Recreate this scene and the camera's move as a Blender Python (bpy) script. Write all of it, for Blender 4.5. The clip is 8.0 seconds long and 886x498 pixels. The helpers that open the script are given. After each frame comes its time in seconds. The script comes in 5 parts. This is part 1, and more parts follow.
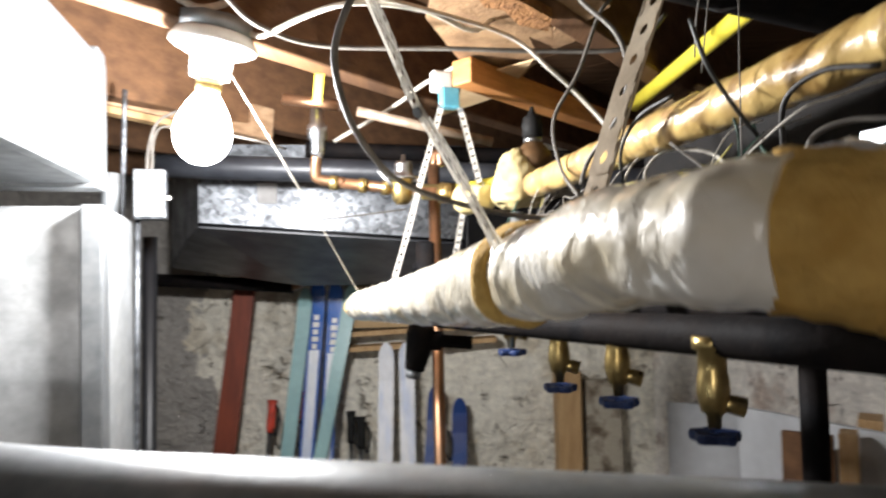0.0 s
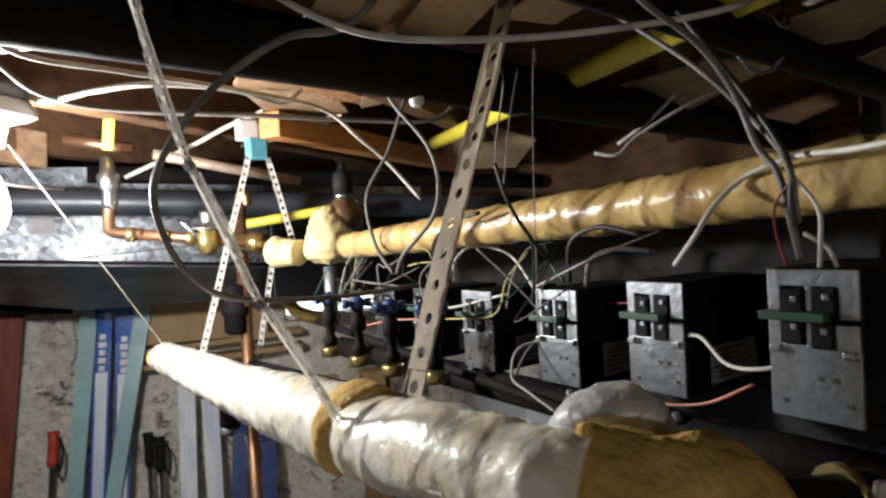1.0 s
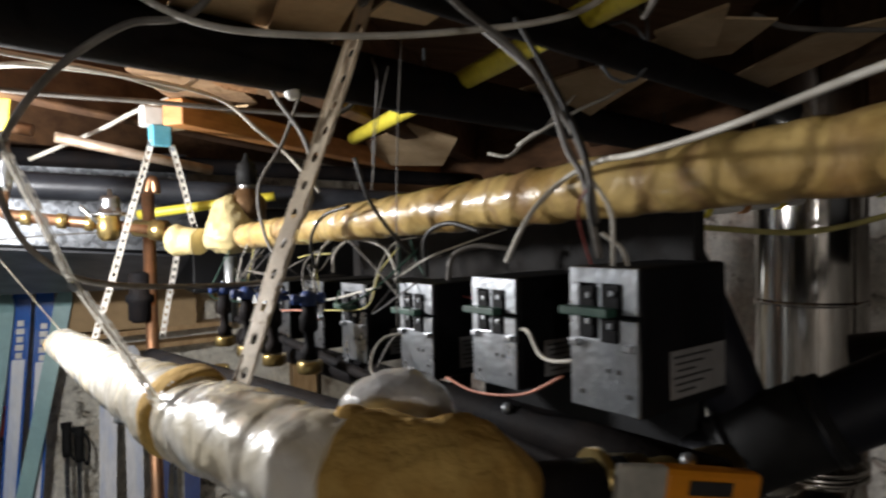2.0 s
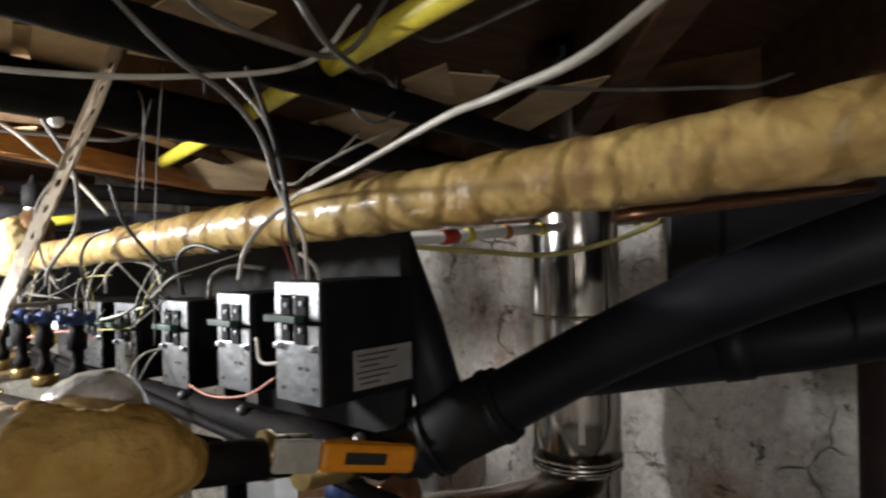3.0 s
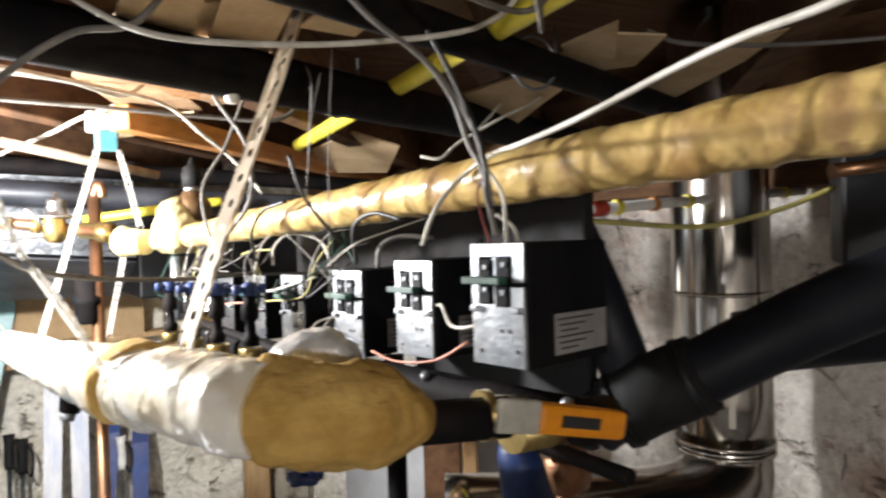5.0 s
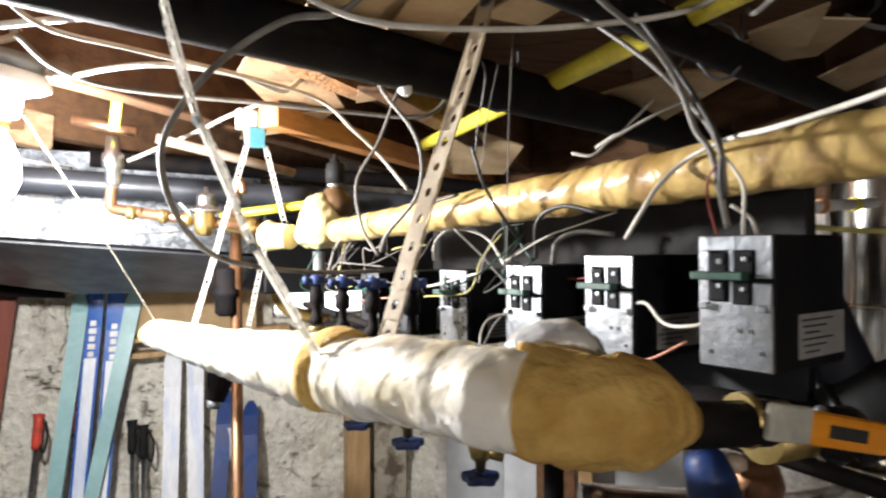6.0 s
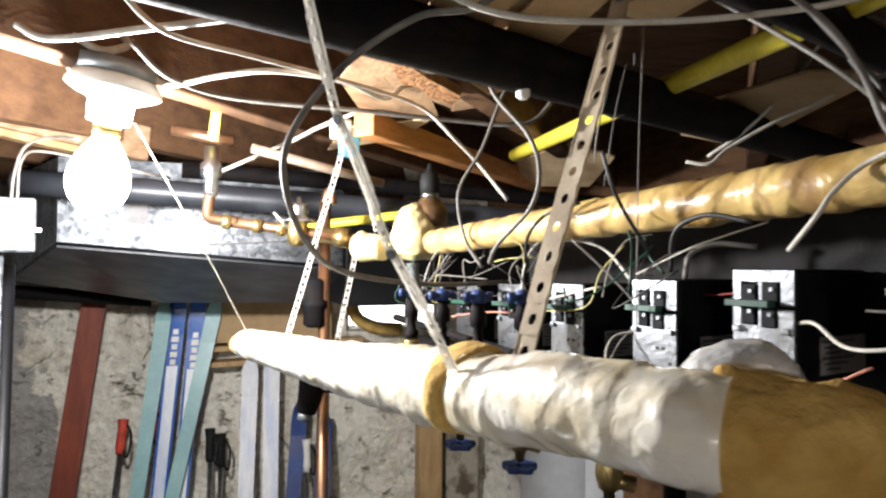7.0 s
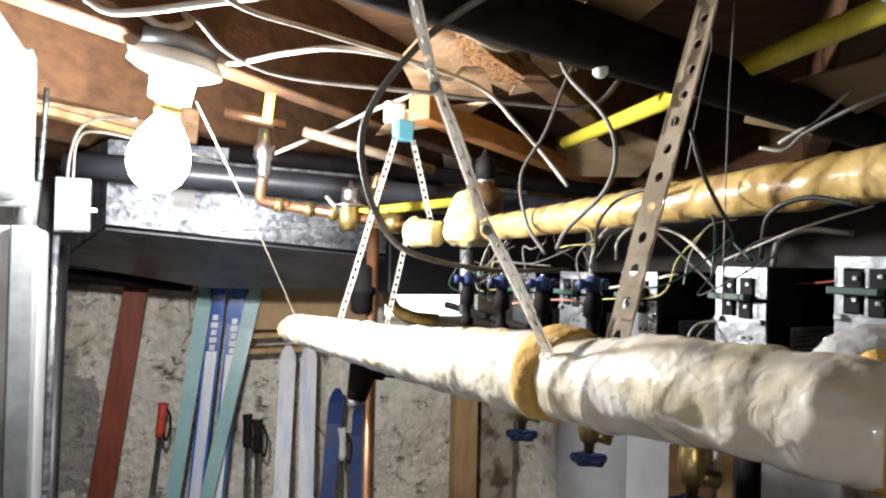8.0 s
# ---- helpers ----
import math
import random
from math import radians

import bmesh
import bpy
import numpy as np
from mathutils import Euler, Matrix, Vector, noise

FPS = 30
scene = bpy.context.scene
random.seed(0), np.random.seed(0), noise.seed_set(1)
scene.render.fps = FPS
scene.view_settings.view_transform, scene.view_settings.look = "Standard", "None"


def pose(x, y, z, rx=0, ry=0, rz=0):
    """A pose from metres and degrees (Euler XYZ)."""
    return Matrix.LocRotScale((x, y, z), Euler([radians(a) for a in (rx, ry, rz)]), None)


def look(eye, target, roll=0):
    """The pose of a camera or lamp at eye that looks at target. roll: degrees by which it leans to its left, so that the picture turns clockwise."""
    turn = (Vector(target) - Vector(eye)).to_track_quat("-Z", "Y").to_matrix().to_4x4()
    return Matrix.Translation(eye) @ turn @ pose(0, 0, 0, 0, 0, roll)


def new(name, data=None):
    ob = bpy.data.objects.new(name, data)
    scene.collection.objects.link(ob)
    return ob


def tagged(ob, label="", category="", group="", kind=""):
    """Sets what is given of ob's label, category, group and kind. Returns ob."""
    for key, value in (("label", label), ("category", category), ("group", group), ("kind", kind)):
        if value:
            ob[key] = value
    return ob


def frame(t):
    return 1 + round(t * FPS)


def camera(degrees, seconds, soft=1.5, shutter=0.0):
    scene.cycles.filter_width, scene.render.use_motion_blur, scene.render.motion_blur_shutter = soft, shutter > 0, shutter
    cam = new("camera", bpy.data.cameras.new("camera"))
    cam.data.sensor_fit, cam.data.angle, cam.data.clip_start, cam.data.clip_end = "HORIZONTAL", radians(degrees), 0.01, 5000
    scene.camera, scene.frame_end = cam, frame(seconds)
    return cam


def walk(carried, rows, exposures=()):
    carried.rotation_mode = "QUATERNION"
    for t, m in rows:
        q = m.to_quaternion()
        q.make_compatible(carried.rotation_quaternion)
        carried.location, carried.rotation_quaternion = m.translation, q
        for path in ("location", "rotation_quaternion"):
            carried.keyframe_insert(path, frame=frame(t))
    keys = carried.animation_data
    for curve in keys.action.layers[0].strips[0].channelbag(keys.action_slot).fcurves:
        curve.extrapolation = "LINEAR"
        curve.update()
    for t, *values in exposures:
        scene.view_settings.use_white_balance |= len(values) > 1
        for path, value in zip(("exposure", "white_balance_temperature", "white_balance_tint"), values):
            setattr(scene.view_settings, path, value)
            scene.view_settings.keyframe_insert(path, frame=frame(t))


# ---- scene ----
cam = camera(68.0, 8.0, soft=2.2, shutter=0.45)
PATH = [
    (0, (0.001, -0.023, 1.787), (0.032, 1.975, 1.87), -1.4),
    (0.2, (-0.019, -0.014, 1.823), (0.133, 1.979, 1.88), -0.4),
    (0.5, (-0.024, -0.027, 1.88), (0.199, 1.96, 1.945), -0.2),
    (1, (-0.026, -0.059, 1.929), (0.606, 1.838, 1.881), -3.1),
    (1.2, (-0.016, -0.051, 1.926), (0.639, 1.837, 1.867), -2.6),
    (2.3, (0.084, -0.147, 1.92), (0.92, 1.669, 1.875), -0.3),
    (2.5, (0.097, -0.176, 1.918), (1.035, 1.59, 1.898), -0.3),
    (3, (0.127, -0.238, 1.916), (1.233, 1.429, 1.924), -1.1),
    (3.5, (0.136, -0.282, 1.913), (1.357, 1.302, 1.94), -1.4),
    (4, (0.135, -0.288, 1.911), (1.399, 1.262, 1.943), -1.7),
    (4.5, (0.106, -0.231, 1.903), (1.184, 1.454, 1.91), -1.9),
    (5, (0.061, -0.182, 1.897), (0.926, 1.621, 1.874), -1.7),
    (5.2, (0.043, -0.167, 1.892), (0.854, 1.661, 1.885), -1.1),
    (6.3, (-0.05, -0.102, 1.886), (0.545, 1.808, 1.889), -0.4),
    (6.5, (-0.057, -0.09, 1.887), (0.494, 1.832, 1.897), -0.2),
    (7, (-0.081, -0.064, 1.882), (0.404, 1.876, 1.931), 0.3),
    (7.5, (-0.103, -0.037, 1.872), (0.328, 1.916, 1.917), 0.7),
    (8, (-0.122, -0.032, 1.87), (0.288, 1.926, 1.899), 1.3),
]
EXPOSURES = [(0.0, -0.15), (0.5, -0.5), (1.0, -0.75), (1.3, -0.8), (2.3, -0.8), (2.6, -0.65), (3.0, -0.05), (3.5, 0.25), (4.0, 0.45), (4.6, 0.8), (5.2, 0.8), (6.3, 0.47), (7.0, 0.17), (8.0, -0.12)]
walk(cam, [(t, look(eye, target, roll)) for t, eye, target, roll in PATH], EXPOSURES)

# ---- light ----
world = bpy.data.worlds.new("world")
scene.world = world
world.use_nodes = True
world.node_tree.nodes["Background"].inputs[0].default_value = (0.9, 0.95, 1.0, 1)
world.node_tree.nodes["Background"].inputs[1].default_value = 0.02


def bulb_light(name, at, watts, color, radius):
    data = bpy.data.lights.new(name, "POINT")
    data.energy, data.color, data.shadow_soft_size = watts, color, radius
    ob = new(name, data)
    ob.location = at
    return ob


LAMP = Vector((-0.293, 0.866, 2.10))
LAMP_TILT = Matrix.Rotation(radians(9), 3, "Y") @ Matrix.Rotation(radians(4), 3, "X")
bulb_light("bulb_light", LAMP + LAMP_TILT @ Vector((0, 0, -0.108)), 44.0, (1.0, 0.985, 0.99), 0.03)
REAR_LAMP = Vector((-0.55, -1.50, 2.02))
bulb_light("rear_bulb_light", REAR_LAMP + Vector((0, 0, -0.125)), 14.0, (1.0, 0.955, 0.93), 0.03)


# ---- materials ----
def mat(name, color, color2=None, rough=0.6, metal=0.0, scale=30.0, bump=0.2, detail=6.0, stretch=(1, 1, 1), fine=None, spec=0.5, trans=0.0, coat=0.0, mixlo=0.35, mixhi=0.65, rough2=None, vary=0.0, turn=0.0, dist=0.01):
    m = bpy.data.materials.new(name)
    m.use_nodes = True
    nt = m.node_tree
    b = nt.nodes["Principled BSDF"]
    b.inputs["Roughness"].default_value = rough
    b.inputs["Metallic"].default_value = metal
    b.inputs["Specular IOR Level"].default_value = spec
    b.inputs["Transmission Weight"].default_value = trans
    b.inputs["Coat Weight"].default_value = coat
    tc = nt.nodes.new("ShaderNodeTexCoord")
    mp = nt.nodes.new("ShaderNodeMapping")
    mp.inputs["Scale"].default_value = stretch
    mp.inputs["Rotation"].default_value = (0, 0, radians(turn))
    nt.links.new(tc.outputs["Object"], mp.inputs["Vector"])
    n = nt.nodes.new("ShaderNodeTexNoise")
    n.inputs["Scale"].default_value, n.inputs["Detail"].default_value = scale, detail
    nt.links.new(mp.outputs[0], n.inputs["Vector"])
    n2 = nt.nodes.new("ShaderNodeTexNoise")
    n2.inputs["Scale"].default_value, n2.inputs["Detail"].default_value = fine or scale * 7, 4
    nt.links.new(mp.outputs[0], n2.inputs["Vector"])
    ramp = nt.nodes.new("ShaderNodeMapRange")
    ramp.inputs[1].default_value, ramp.inputs[2].default_value = mixlo, mixhi
    nt.links.new(n.outputs[0], ramp.inputs[0])
    mix = nt.nodes.new("ShaderNodeMix")
    mix.data_type = "RGBA"
    mix.inputs[6].default_value = (*color, 1)
    mix.inputs[7].default_value = (*(color2 or [c * 0.6 for c in color]), 1)
    nt.links.new(ramp.outputs[0], mix.inputs[0])
    hue = nt.nodes.new("ShaderNodeHueSaturation")
    mr = nt.nodes.new("ShaderNodeMapRange")
    mr.inputs[3].default_value, mr.inputs[4].default_value = 0.8, 1.15
    nt.links.new(n2.outputs[0], mr.inputs[0])
    if vary:
        oi = nt.nodes.new("ShaderNodeObjectInfo")
        add = nt.nodes.new("ShaderNodeMath")
        add.operation = "MULTIPLY_ADD"
        add.inputs[1].default_value = vary
        nt.links.new(oi.outputs["Random"], add.inputs[0])
        nt.links.new(mr.outputs[0], add.inputs[2])
        nt.links.new(add.outputs[0], hue.inputs["Value"])
    else:
        nt.links.new(mr.outputs[0], hue.inputs["Value"])
    nt.links.new(mix.outputs[2], hue.inputs["Color"])
    nt.links.new(hue.outputs[0], b.inputs["Base Color"])
    rr = nt.nodes.new("ShaderNodeMapRange")
    rr.inputs[3].default_value, rr.inputs[4].default_value = max(0.03, rough - 0.12), min(1, (rough2 or rough) + 0.12)
    nt.links.new(n.outputs[0], rr.inputs[0])
    nt.links.new(rr.outputs[0], b.inputs["Roughness"])
    if bump:
        ad = nt.nodes.new("ShaderNodeMath")
        ad.operation = "MULTIPLY_ADD"
        ad.inputs[1].default_value = 0.35
        nt.links.new(n2.outputs[0], ad.inputs[0])
        nt.links.new(n.outputs[0], ad.inputs[2])
        bp = nt.nodes.new("ShaderNodeBump")
        bp.inputs["Strength"].default_value, bp.inputs["Distance"].default_value = bump, dist
        nt.links.new(ad.outputs[0], bp.inputs["Height"])
        nt.links.new(bp.outputs[0], b.inputs["Normal"])
    return m


def glow(name, color, strength):
    m = bpy.data.materials.new(name)
    m.use_nodes = True
    b = m.node_tree.nodes["Principled BSDF"]
    b.inputs["Base Color"].default_value = (*color, 1)
    b.inputs["Emission Color"].default_value = (*color, 1)
    b.inputs["Emission Strength"].default_value = strength
    return m


def plastic_wrap(name, color, color2, crinkle, along=None):
    """Glossy plastic film over lagging: broad stains, soft folds and fine crinkles."""
    m = bpy.data.materials.new(name)
    m.use_nodes = True
    nt = m.node_tree
    link = nt.links.new
    b = nt.nodes["Principled BSDF"]
    b.inputs["Coat Weight"].default_value = 1.0
    b.inputs["Coat Roughness"].default_value = 0.06
    tc = nt.nodes.new("ShaderNodeTexCoord")

    def field(scale, detail, warp=0.0):
        n = nt.nodes.new("ShaderNodeTexNoise")
        n.inputs["Scale"].default_value, n.inputs["Detail"].default_value, n.inputs["Distortion"].default_value = scale, detail, warp
        link(tc.outputs["Object"], n.inputs["Vector"])
        return n
    stain, fold, fine = field(16, 4, 0.6), field(30, 2, 0.6), field(95, 2, 0.8)
    r = nt.nodes.new("ShaderNodeMapRange")
    r.inputs[1].default_value, r.inputs[2].default_value = 0.42, 0.66
    link(stain.outputs[0], r.inputs[0])
    mix = nt.nodes.new("ShaderNodeMix")
    mix.data_type = "RGBA"
    mix.inputs[6].default_value, mix.inputs[7].default_value = (*color, 1), (*color2, 1)
    link(r.outputs[0], mix.inputs[0])
    link(mix.outputs[2], b.inputs["Base Color"])
    if along:
        dot = nt.nodes.new("ShaderNodeVectorMath")
        dot.operation = "DOT_PRODUCT"
        dot.inputs[1].default_value = along
        link(tc.outputs["Object"], dot.inputs[0])
        sway = nt.nodes.new("ShaderNodeMath")
        sway.operation = "MULTIPLY_ADD"
        sway.inputs[1].default_value = 0.035
        link(fold.outputs[0], sway.inputs[0])
        link(dot.outputs["Value"], sway.inputs[2])
        band = nt.nodes.new("ShaderNodeTexNoise")
        band.noise_dimensions = "1D"
        band.inputs["Scale"].default_value, band.inputs["Detail"].default_value = 34.0, 2.0
        link(sway.outputs[0], band.inputs["W"])
        br = nt.nodes.new("ShaderNodeMapRange")
        br.inputs[1].default_value, br.inputs[2].default_value, br.inputs[4].default_value = 0.50, 0.66, 0.7
        link(band.outputs[0], br.inputs[0])
        tint = nt.nodes.new("ShaderNodeMix")
        tint.data_type = "RGBA"
        tint.inputs[7].default_value = (color2[0] * 0.85, color2[1] * 0.8, color2[2] * 1.25, 1)
        link(br.outputs[0], tint.inputs[0])
        link(mix.outputs[2], tint.inputs[6])
        link(tint.outputs[2], b.inputs["Base Color"])
    rr = nt.nodes.new("ShaderNodeMapRange")
    rr.inputs[3].default_value, rr.inputs[4].default_value = 0.2, 0.5
    link(stain.outputs[0], rr.inputs[0])
    link(rr.outputs[0], b.inputs["Roughness"])
    ad = nt.nodes.new("ShaderNodeMath")
    ad.operation = "MULTIPLY_ADD"
    ad.inputs[1].default_value = 0.3
    link(fine.outputs[0], ad.inputs[0])
    link(fold.outputs[0], ad.inputs[2])
    bp = nt.nodes.new("ShaderNodeBump")
    bp.inputs["Strength"].default_value, bp.inputs["Distance"].default_value = crinkle, 0.006
    link(ad.outputs[0], bp.inputs["Height"])
    link(bp.outputs[0], b.inputs["Normal"])
    return m


def thin_white(name, color):
    """Thin pale stock that lets some light through."""
    m = mat(name, color, [c * 0.82 for c in color], 0.5, scale=40, bump=0.05)
    nt = m.node_tree
    tr = nt.nodes.new("ShaderNodeBsdfTranslucent")
    tr.inputs["Color"].default_value = (*color, 1)
    mx = nt.nodes.new("ShaderNodeMixShader")
    mx.inputs[0].default_value = 0.62
    nt.links.new(nt.nodes["Principled BSDF"].outputs[0], mx.inputs[1])
    nt.links.new(tr.outputs[0], mx.inputs[2])
    nt.links.new(mx.outputs[0], nt.nodes["Material Output"].inputs[0])
    return m


def masonry(name, light, dark, crack, cement=None, cement_x=-9.0):
    """Whitewashed rubble: patchy flaking paint, cracks and pits, with relief shadow painted as dark chips and crevices;
    cement: a bare render patch west of cement_x.
    """
    m = bpy.data.materials.new(name)
    m.use_nodes = True
    nt = m.node_tree
    b = nt.nodes["Principled BSDF"]
    b.inputs["Roughness"].default_value = 0.92
    b.inputs["Specular IOR Level"].default_value = 0.2
    link = nt.links.new

    def node(kind, **inputs):
        n = nt.nodes.new(kind)
        for k, v in inputs.items():
            n.inputs[k].default_value = v
        return n
    tc = node("ShaderNodeTexCoord")
    warp = node("ShaderNodeTexNoise", Scale=7.0, Detail=5.0)
    link(tc.outputs["Object"], warp.inputs["Vector"])
    mixv = nt.nodes.new("ShaderNodeMix")
    mixv.data_type = "VECTOR"
    mixv.inputs[0].default_value = 0.09
    link(tc.outputs["Object"], mixv.inputs[4])
    link(warp.outputs["Color"], mixv.inputs[5])
    vor = node("ShaderNodeTexVoronoi", Scale=6.5)
    vor.feature = "DISTANCE_TO_EDGE"
    link(mixv.outputs[1], vor.inputs["Vector"])
    big = node("ShaderNodeTexNoise", Scale=3.4, Detail=9.0, Roughness=0.62)
    link(tc.outputs["Object"], big.inputs["Vector"])
    fine = node("ShaderNodeTexNoise", Scale=42.0, Detail=6.0, Roughness=0.65)
    link(tc.outputs["Object"], fine.inputs["Vector"])
    r1 = node("ShaderNodeMapRange")
    r1.inputs[1].default_value, r1.inputs[2].default_value = 0.53, 0.64
    link(big.outputs[0], r1.inputs[0])
    c1 = nt.nodes.new("ShaderNodeMix")
    c1.data_type = "RGBA"
    c1.inputs[6].default_value, c1.inputs[7].default_value = (*light, 1), (*dark, 1)
    link(r1.outputs[0], c1.inputs[0])
    r2 = node("ShaderNodeMapRange")
    r2.inputs[1].default_value, r2.inputs[2].default_value, r2.inputs[3].default_value, r2.inputs[4].default_value = 0.0, 0.02, 0.4, 0.0
    link(vor.outputs["Distance"], r2.inputs[0])
    r3 = node("ShaderNodeMapRange")
    r3.inputs[1].default_value, r3.inputs[2].default_value = 0.54, 0.70
    link(warp.outputs[0], r3.inputs[0])
    mul = node("ShaderNodeMath")
    mul.operation = "MULTIPLY"
    link(r2.outputs[0], mul.inputs[0])
    link(r3.outputs[0], mul.inputs[1])
    c2 = nt.nodes.new("ShaderNodeMix")
    c2.data_type = "RGBA"
    c2.inputs[7].default_value = (*crack, 1)
    link(mul.outputs[0], c2.inputs[0])
    # darker chips also paint the shadows of the wall's relief
    chip_shade = node("ShaderNodeTexNoise", Scale=13.0, Detail=9.0, Roughness=0.72)
    link(mixv.outputs[1], chip_shade.inputs["Vector"])
    r6 = node("ShaderNodeMapRange")
    r6.inputs[1].default_value, r6.inputs[2].default_value, r6.inputs[4].default_value = 0.57, 0.63, 0.8
    link(chip_shade.outputs[0], r6.inputs[0])
    c4 = nt.nodes.new("ShaderNodeMix")
    c4.data_type = "RGBA"
    c4.inputs[7].default_value = (*[k * 0.75 for k in dark], 1)
    link(r6.outputs[0], c4.inputs[0])
    link(c1.outputs[2], c4.inputs[6])
    link(c4.outputs[2], c2.inputs[6])
    # crevices: soft shadow painted in the crack colour, with some bump depth
    tall = node("ShaderNodeMapping")
    tall.inputs["Scale"].default_value = (1.0, 1.0, 2.4)
    link(tc.outputs["Object"], tall.inputs["Vector"])
    rift = node("ShaderNodeTexNoise", Scale=6.5, Detail=4.0, Roughness=0.55)
    link(tall.outputs[0], rift.inputs["Vector"])
    off = node("ShaderNodeMath")
    off.operation = "SUBTRACT"
    off.inputs[1].default_value = 0.5
    link(rift.outputs[0], off.inputs[0])
    near = node("ShaderNodeMath")
    near.operation = "ABSOLUTE"
    link(off.outputs[0], near.inputs[0])
    r7 = node("ShaderNodeMapRange")
    r7.inputs[1].default_value, r7.inputs[2].default_value, r7.inputs[3].default_value, r7.inputs[4].default_value = 0.004, 0.022, 0.6, 0.0
    link(near.outputs[0], r7.inputs[0])
    r8 = node("ShaderNodeMapRange")
    r8.inputs[1].default_value, r8.inputs[2].default_value = 0.54, 0.66
    link(chip_shade.outputs[0], r8.inputs[0])
    crev = node("ShaderNodeMath")
    crev.operation = "MULTIPLY"
    link(r7.outputs[0], crev.inputs[0])
    link(r8.outputs[0], crev.inputs[1])
    c5 = nt.nodes.new("ShaderNodeMix")
    c5.data_type = "RGBA"
    c5.inputs[7].default_value = (*crack, 1)
    link(crev.outputs[0], c5.inputs[0])
    link(c2.outputs[2], c5.inputs[6])
    c2 = last = c5
    if cement:
        sep = node("ShaderNodeSeparateXYZ")
        link(tc.outputs["Object"], sep.inputs[0])
        ad = node("ShaderNodeMath")
        ad.operation = "MULTIPLY_ADD"
        ad.inputs[1].default_value = 0.55
        link(big.outputs[0], ad.inputs[0])
        link(sep.outputs[0], ad.inputs[2])
        r4 = node("ShaderNodeMapRange")
        r4.inputs[1].default_value, r4.inputs[2].default_value, r4.inputs[3].default_value, r4.inputs[4].default_value = cement_x + 0.27, cement_x + 0.285, 1.0, 0.0
        link(ad.outputs[0], r4.inputs[0])
        c3 = nt.nodes.new("ShaderNodeMix")
        c3.data_type = "RGBA"
        c3.inputs[7].default_value = (*cement, 1)
        link(r4.outputs[0], c3.inputs[0])
        link(c2.outputs[2], c3.inputs[6])
        last = c3
    hue = node("ShaderNodeHueSaturation")
    r5 = node("ShaderNodeMapRange")
    r5.inputs[1].default_value, r5.inputs[2].default_value, r5.inputs[3].default_value, r5.inputs[4].default_value = 0.3, 0.7, 0.72, 1.12
    link(fine.outputs[0], r5.inputs[0])
    link(r5.outputs[0], hue.inputs["Value"])
    link(last.outputs[2], hue.inputs["Color"])
    link(hue.outputs[0], b.inputs["Base Color"])
    h1 = node("ShaderNodeMath")
    h1.operation = "MULTIPLY_ADD"
    h1.inputs[1].default_value = 0.35
    link(fine.outputs[0], h1.inputs[0])
    link(big.outputs[0], h1.inputs[2])
    h2 = node("ShaderNodeMath")
    h2.operation = "SUBTRACT"
    link(h1.outputs[0], h2.inputs[0])
    link(mul.outputs[0], h2.inputs[1])
    h3 = node("ShaderNodeMath")
    h3.operation = "MULTIPLY_ADD"
    h3.inputs[1].default_value = -0.5
    link(crev.outputs[0], h3.inputs[0])
    link(h2.outputs[0], h3.inputs[2])
    bp = node("ShaderNodeBump", Strength=1.0, Distance=0.05)
    link(h3.outputs[0], bp.inputs["Height"])
    link(bp.outputs[0], b.inputs["Normal"])
    return m


def spangled(name, light, dark):
    """Dusty zinc coating: angular crystals a few millimetres across under patches of grime."""
    m = mat(name, light, dark, 0.42, 0.75, scale=9, bump=0.04, fine=120, rough2=0.5)
    nt = m.node_tree
    b = nt.nodes["Principled BSDF"]
    tc = nt.nodes.new("ShaderNodeTexCoord")
    v = nt.nodes.new("ShaderNodeTexVoronoi")
    v.inputs["Scale"].default_value = 95.0
    nt.links.new(tc.outputs["Object"], v.inputs["Vector"])
    bw = nt.nodes.new("ShaderNodeSeparateColor")
    nt.links.new(v.outputs["Color"], bw.inputs[0])
    r = nt.nodes.new("ShaderNodeMapRange")
    r.inputs[3].default_value, r.inputs[4].default_value = 0.45, 1.5
    nt.links.new(bw.outputs[0], r.inputs[0])
    old = b.inputs["Base Color"].links[0].from_socket
    hue = nt.nodes.new("ShaderNodeHueSaturation")
    nt.links.new(old, hue.inputs["Color"])
    nt.links.new(r.outputs[0], hue.inputs["Value"])
    nt.links.new(hue.outputs[0], b.inputs["Base Color"])
    return m


STONE = masonry("whitewashed_stone", (0.93, 0.89, 0.77), (0.66, 0.59, 0.46), (0.18, 0.13, 0.09), (0.42, 0.40, 0.37), -0.86)
WHITEWALL = masonry("flaking_whitewash", (0.90, 0.86, 0.79), (0.60, 0.48, 0.40), (0.10, 0.06, 0.05))
CONCRETE = mat("concrete", (0.22, 0.21, 0.19), None, 0.9, scale=3, bump=0.3)
SUBFLOOR = mat("subfloor_wood", (0.125, 0.066, 0.032), (0.08, 0.041, 0.019), 0.8, scale=3.5, stretch=(1, 12, 1), turn=38, bump=0.15, fine=14, vary=0.2, spec=0.3)
JOIST = mat("old_joist_wood", (0.13, 0.066, 0.031), (0.08, 0.04, 0.02), 0.8, scale=3.5, stretch=(12, 1, 12), turn=38, bump=0.2, fine=16, vary=0.2, spec=0.3)
ORANGEWOOD = mat("orange_pine", (0.60, 0.27, 0.085), (0.44, 0.18, 0.05), 0.6, scale=8, stretch=(2, 2, 12), bump=0.15)
GALV = mat("galvanised_steel", (0.29, 0.305, 0.315), (0.22, 0.235, 0.245), 0.42, 0.7, scale=28, bump=0.05, fine=90)
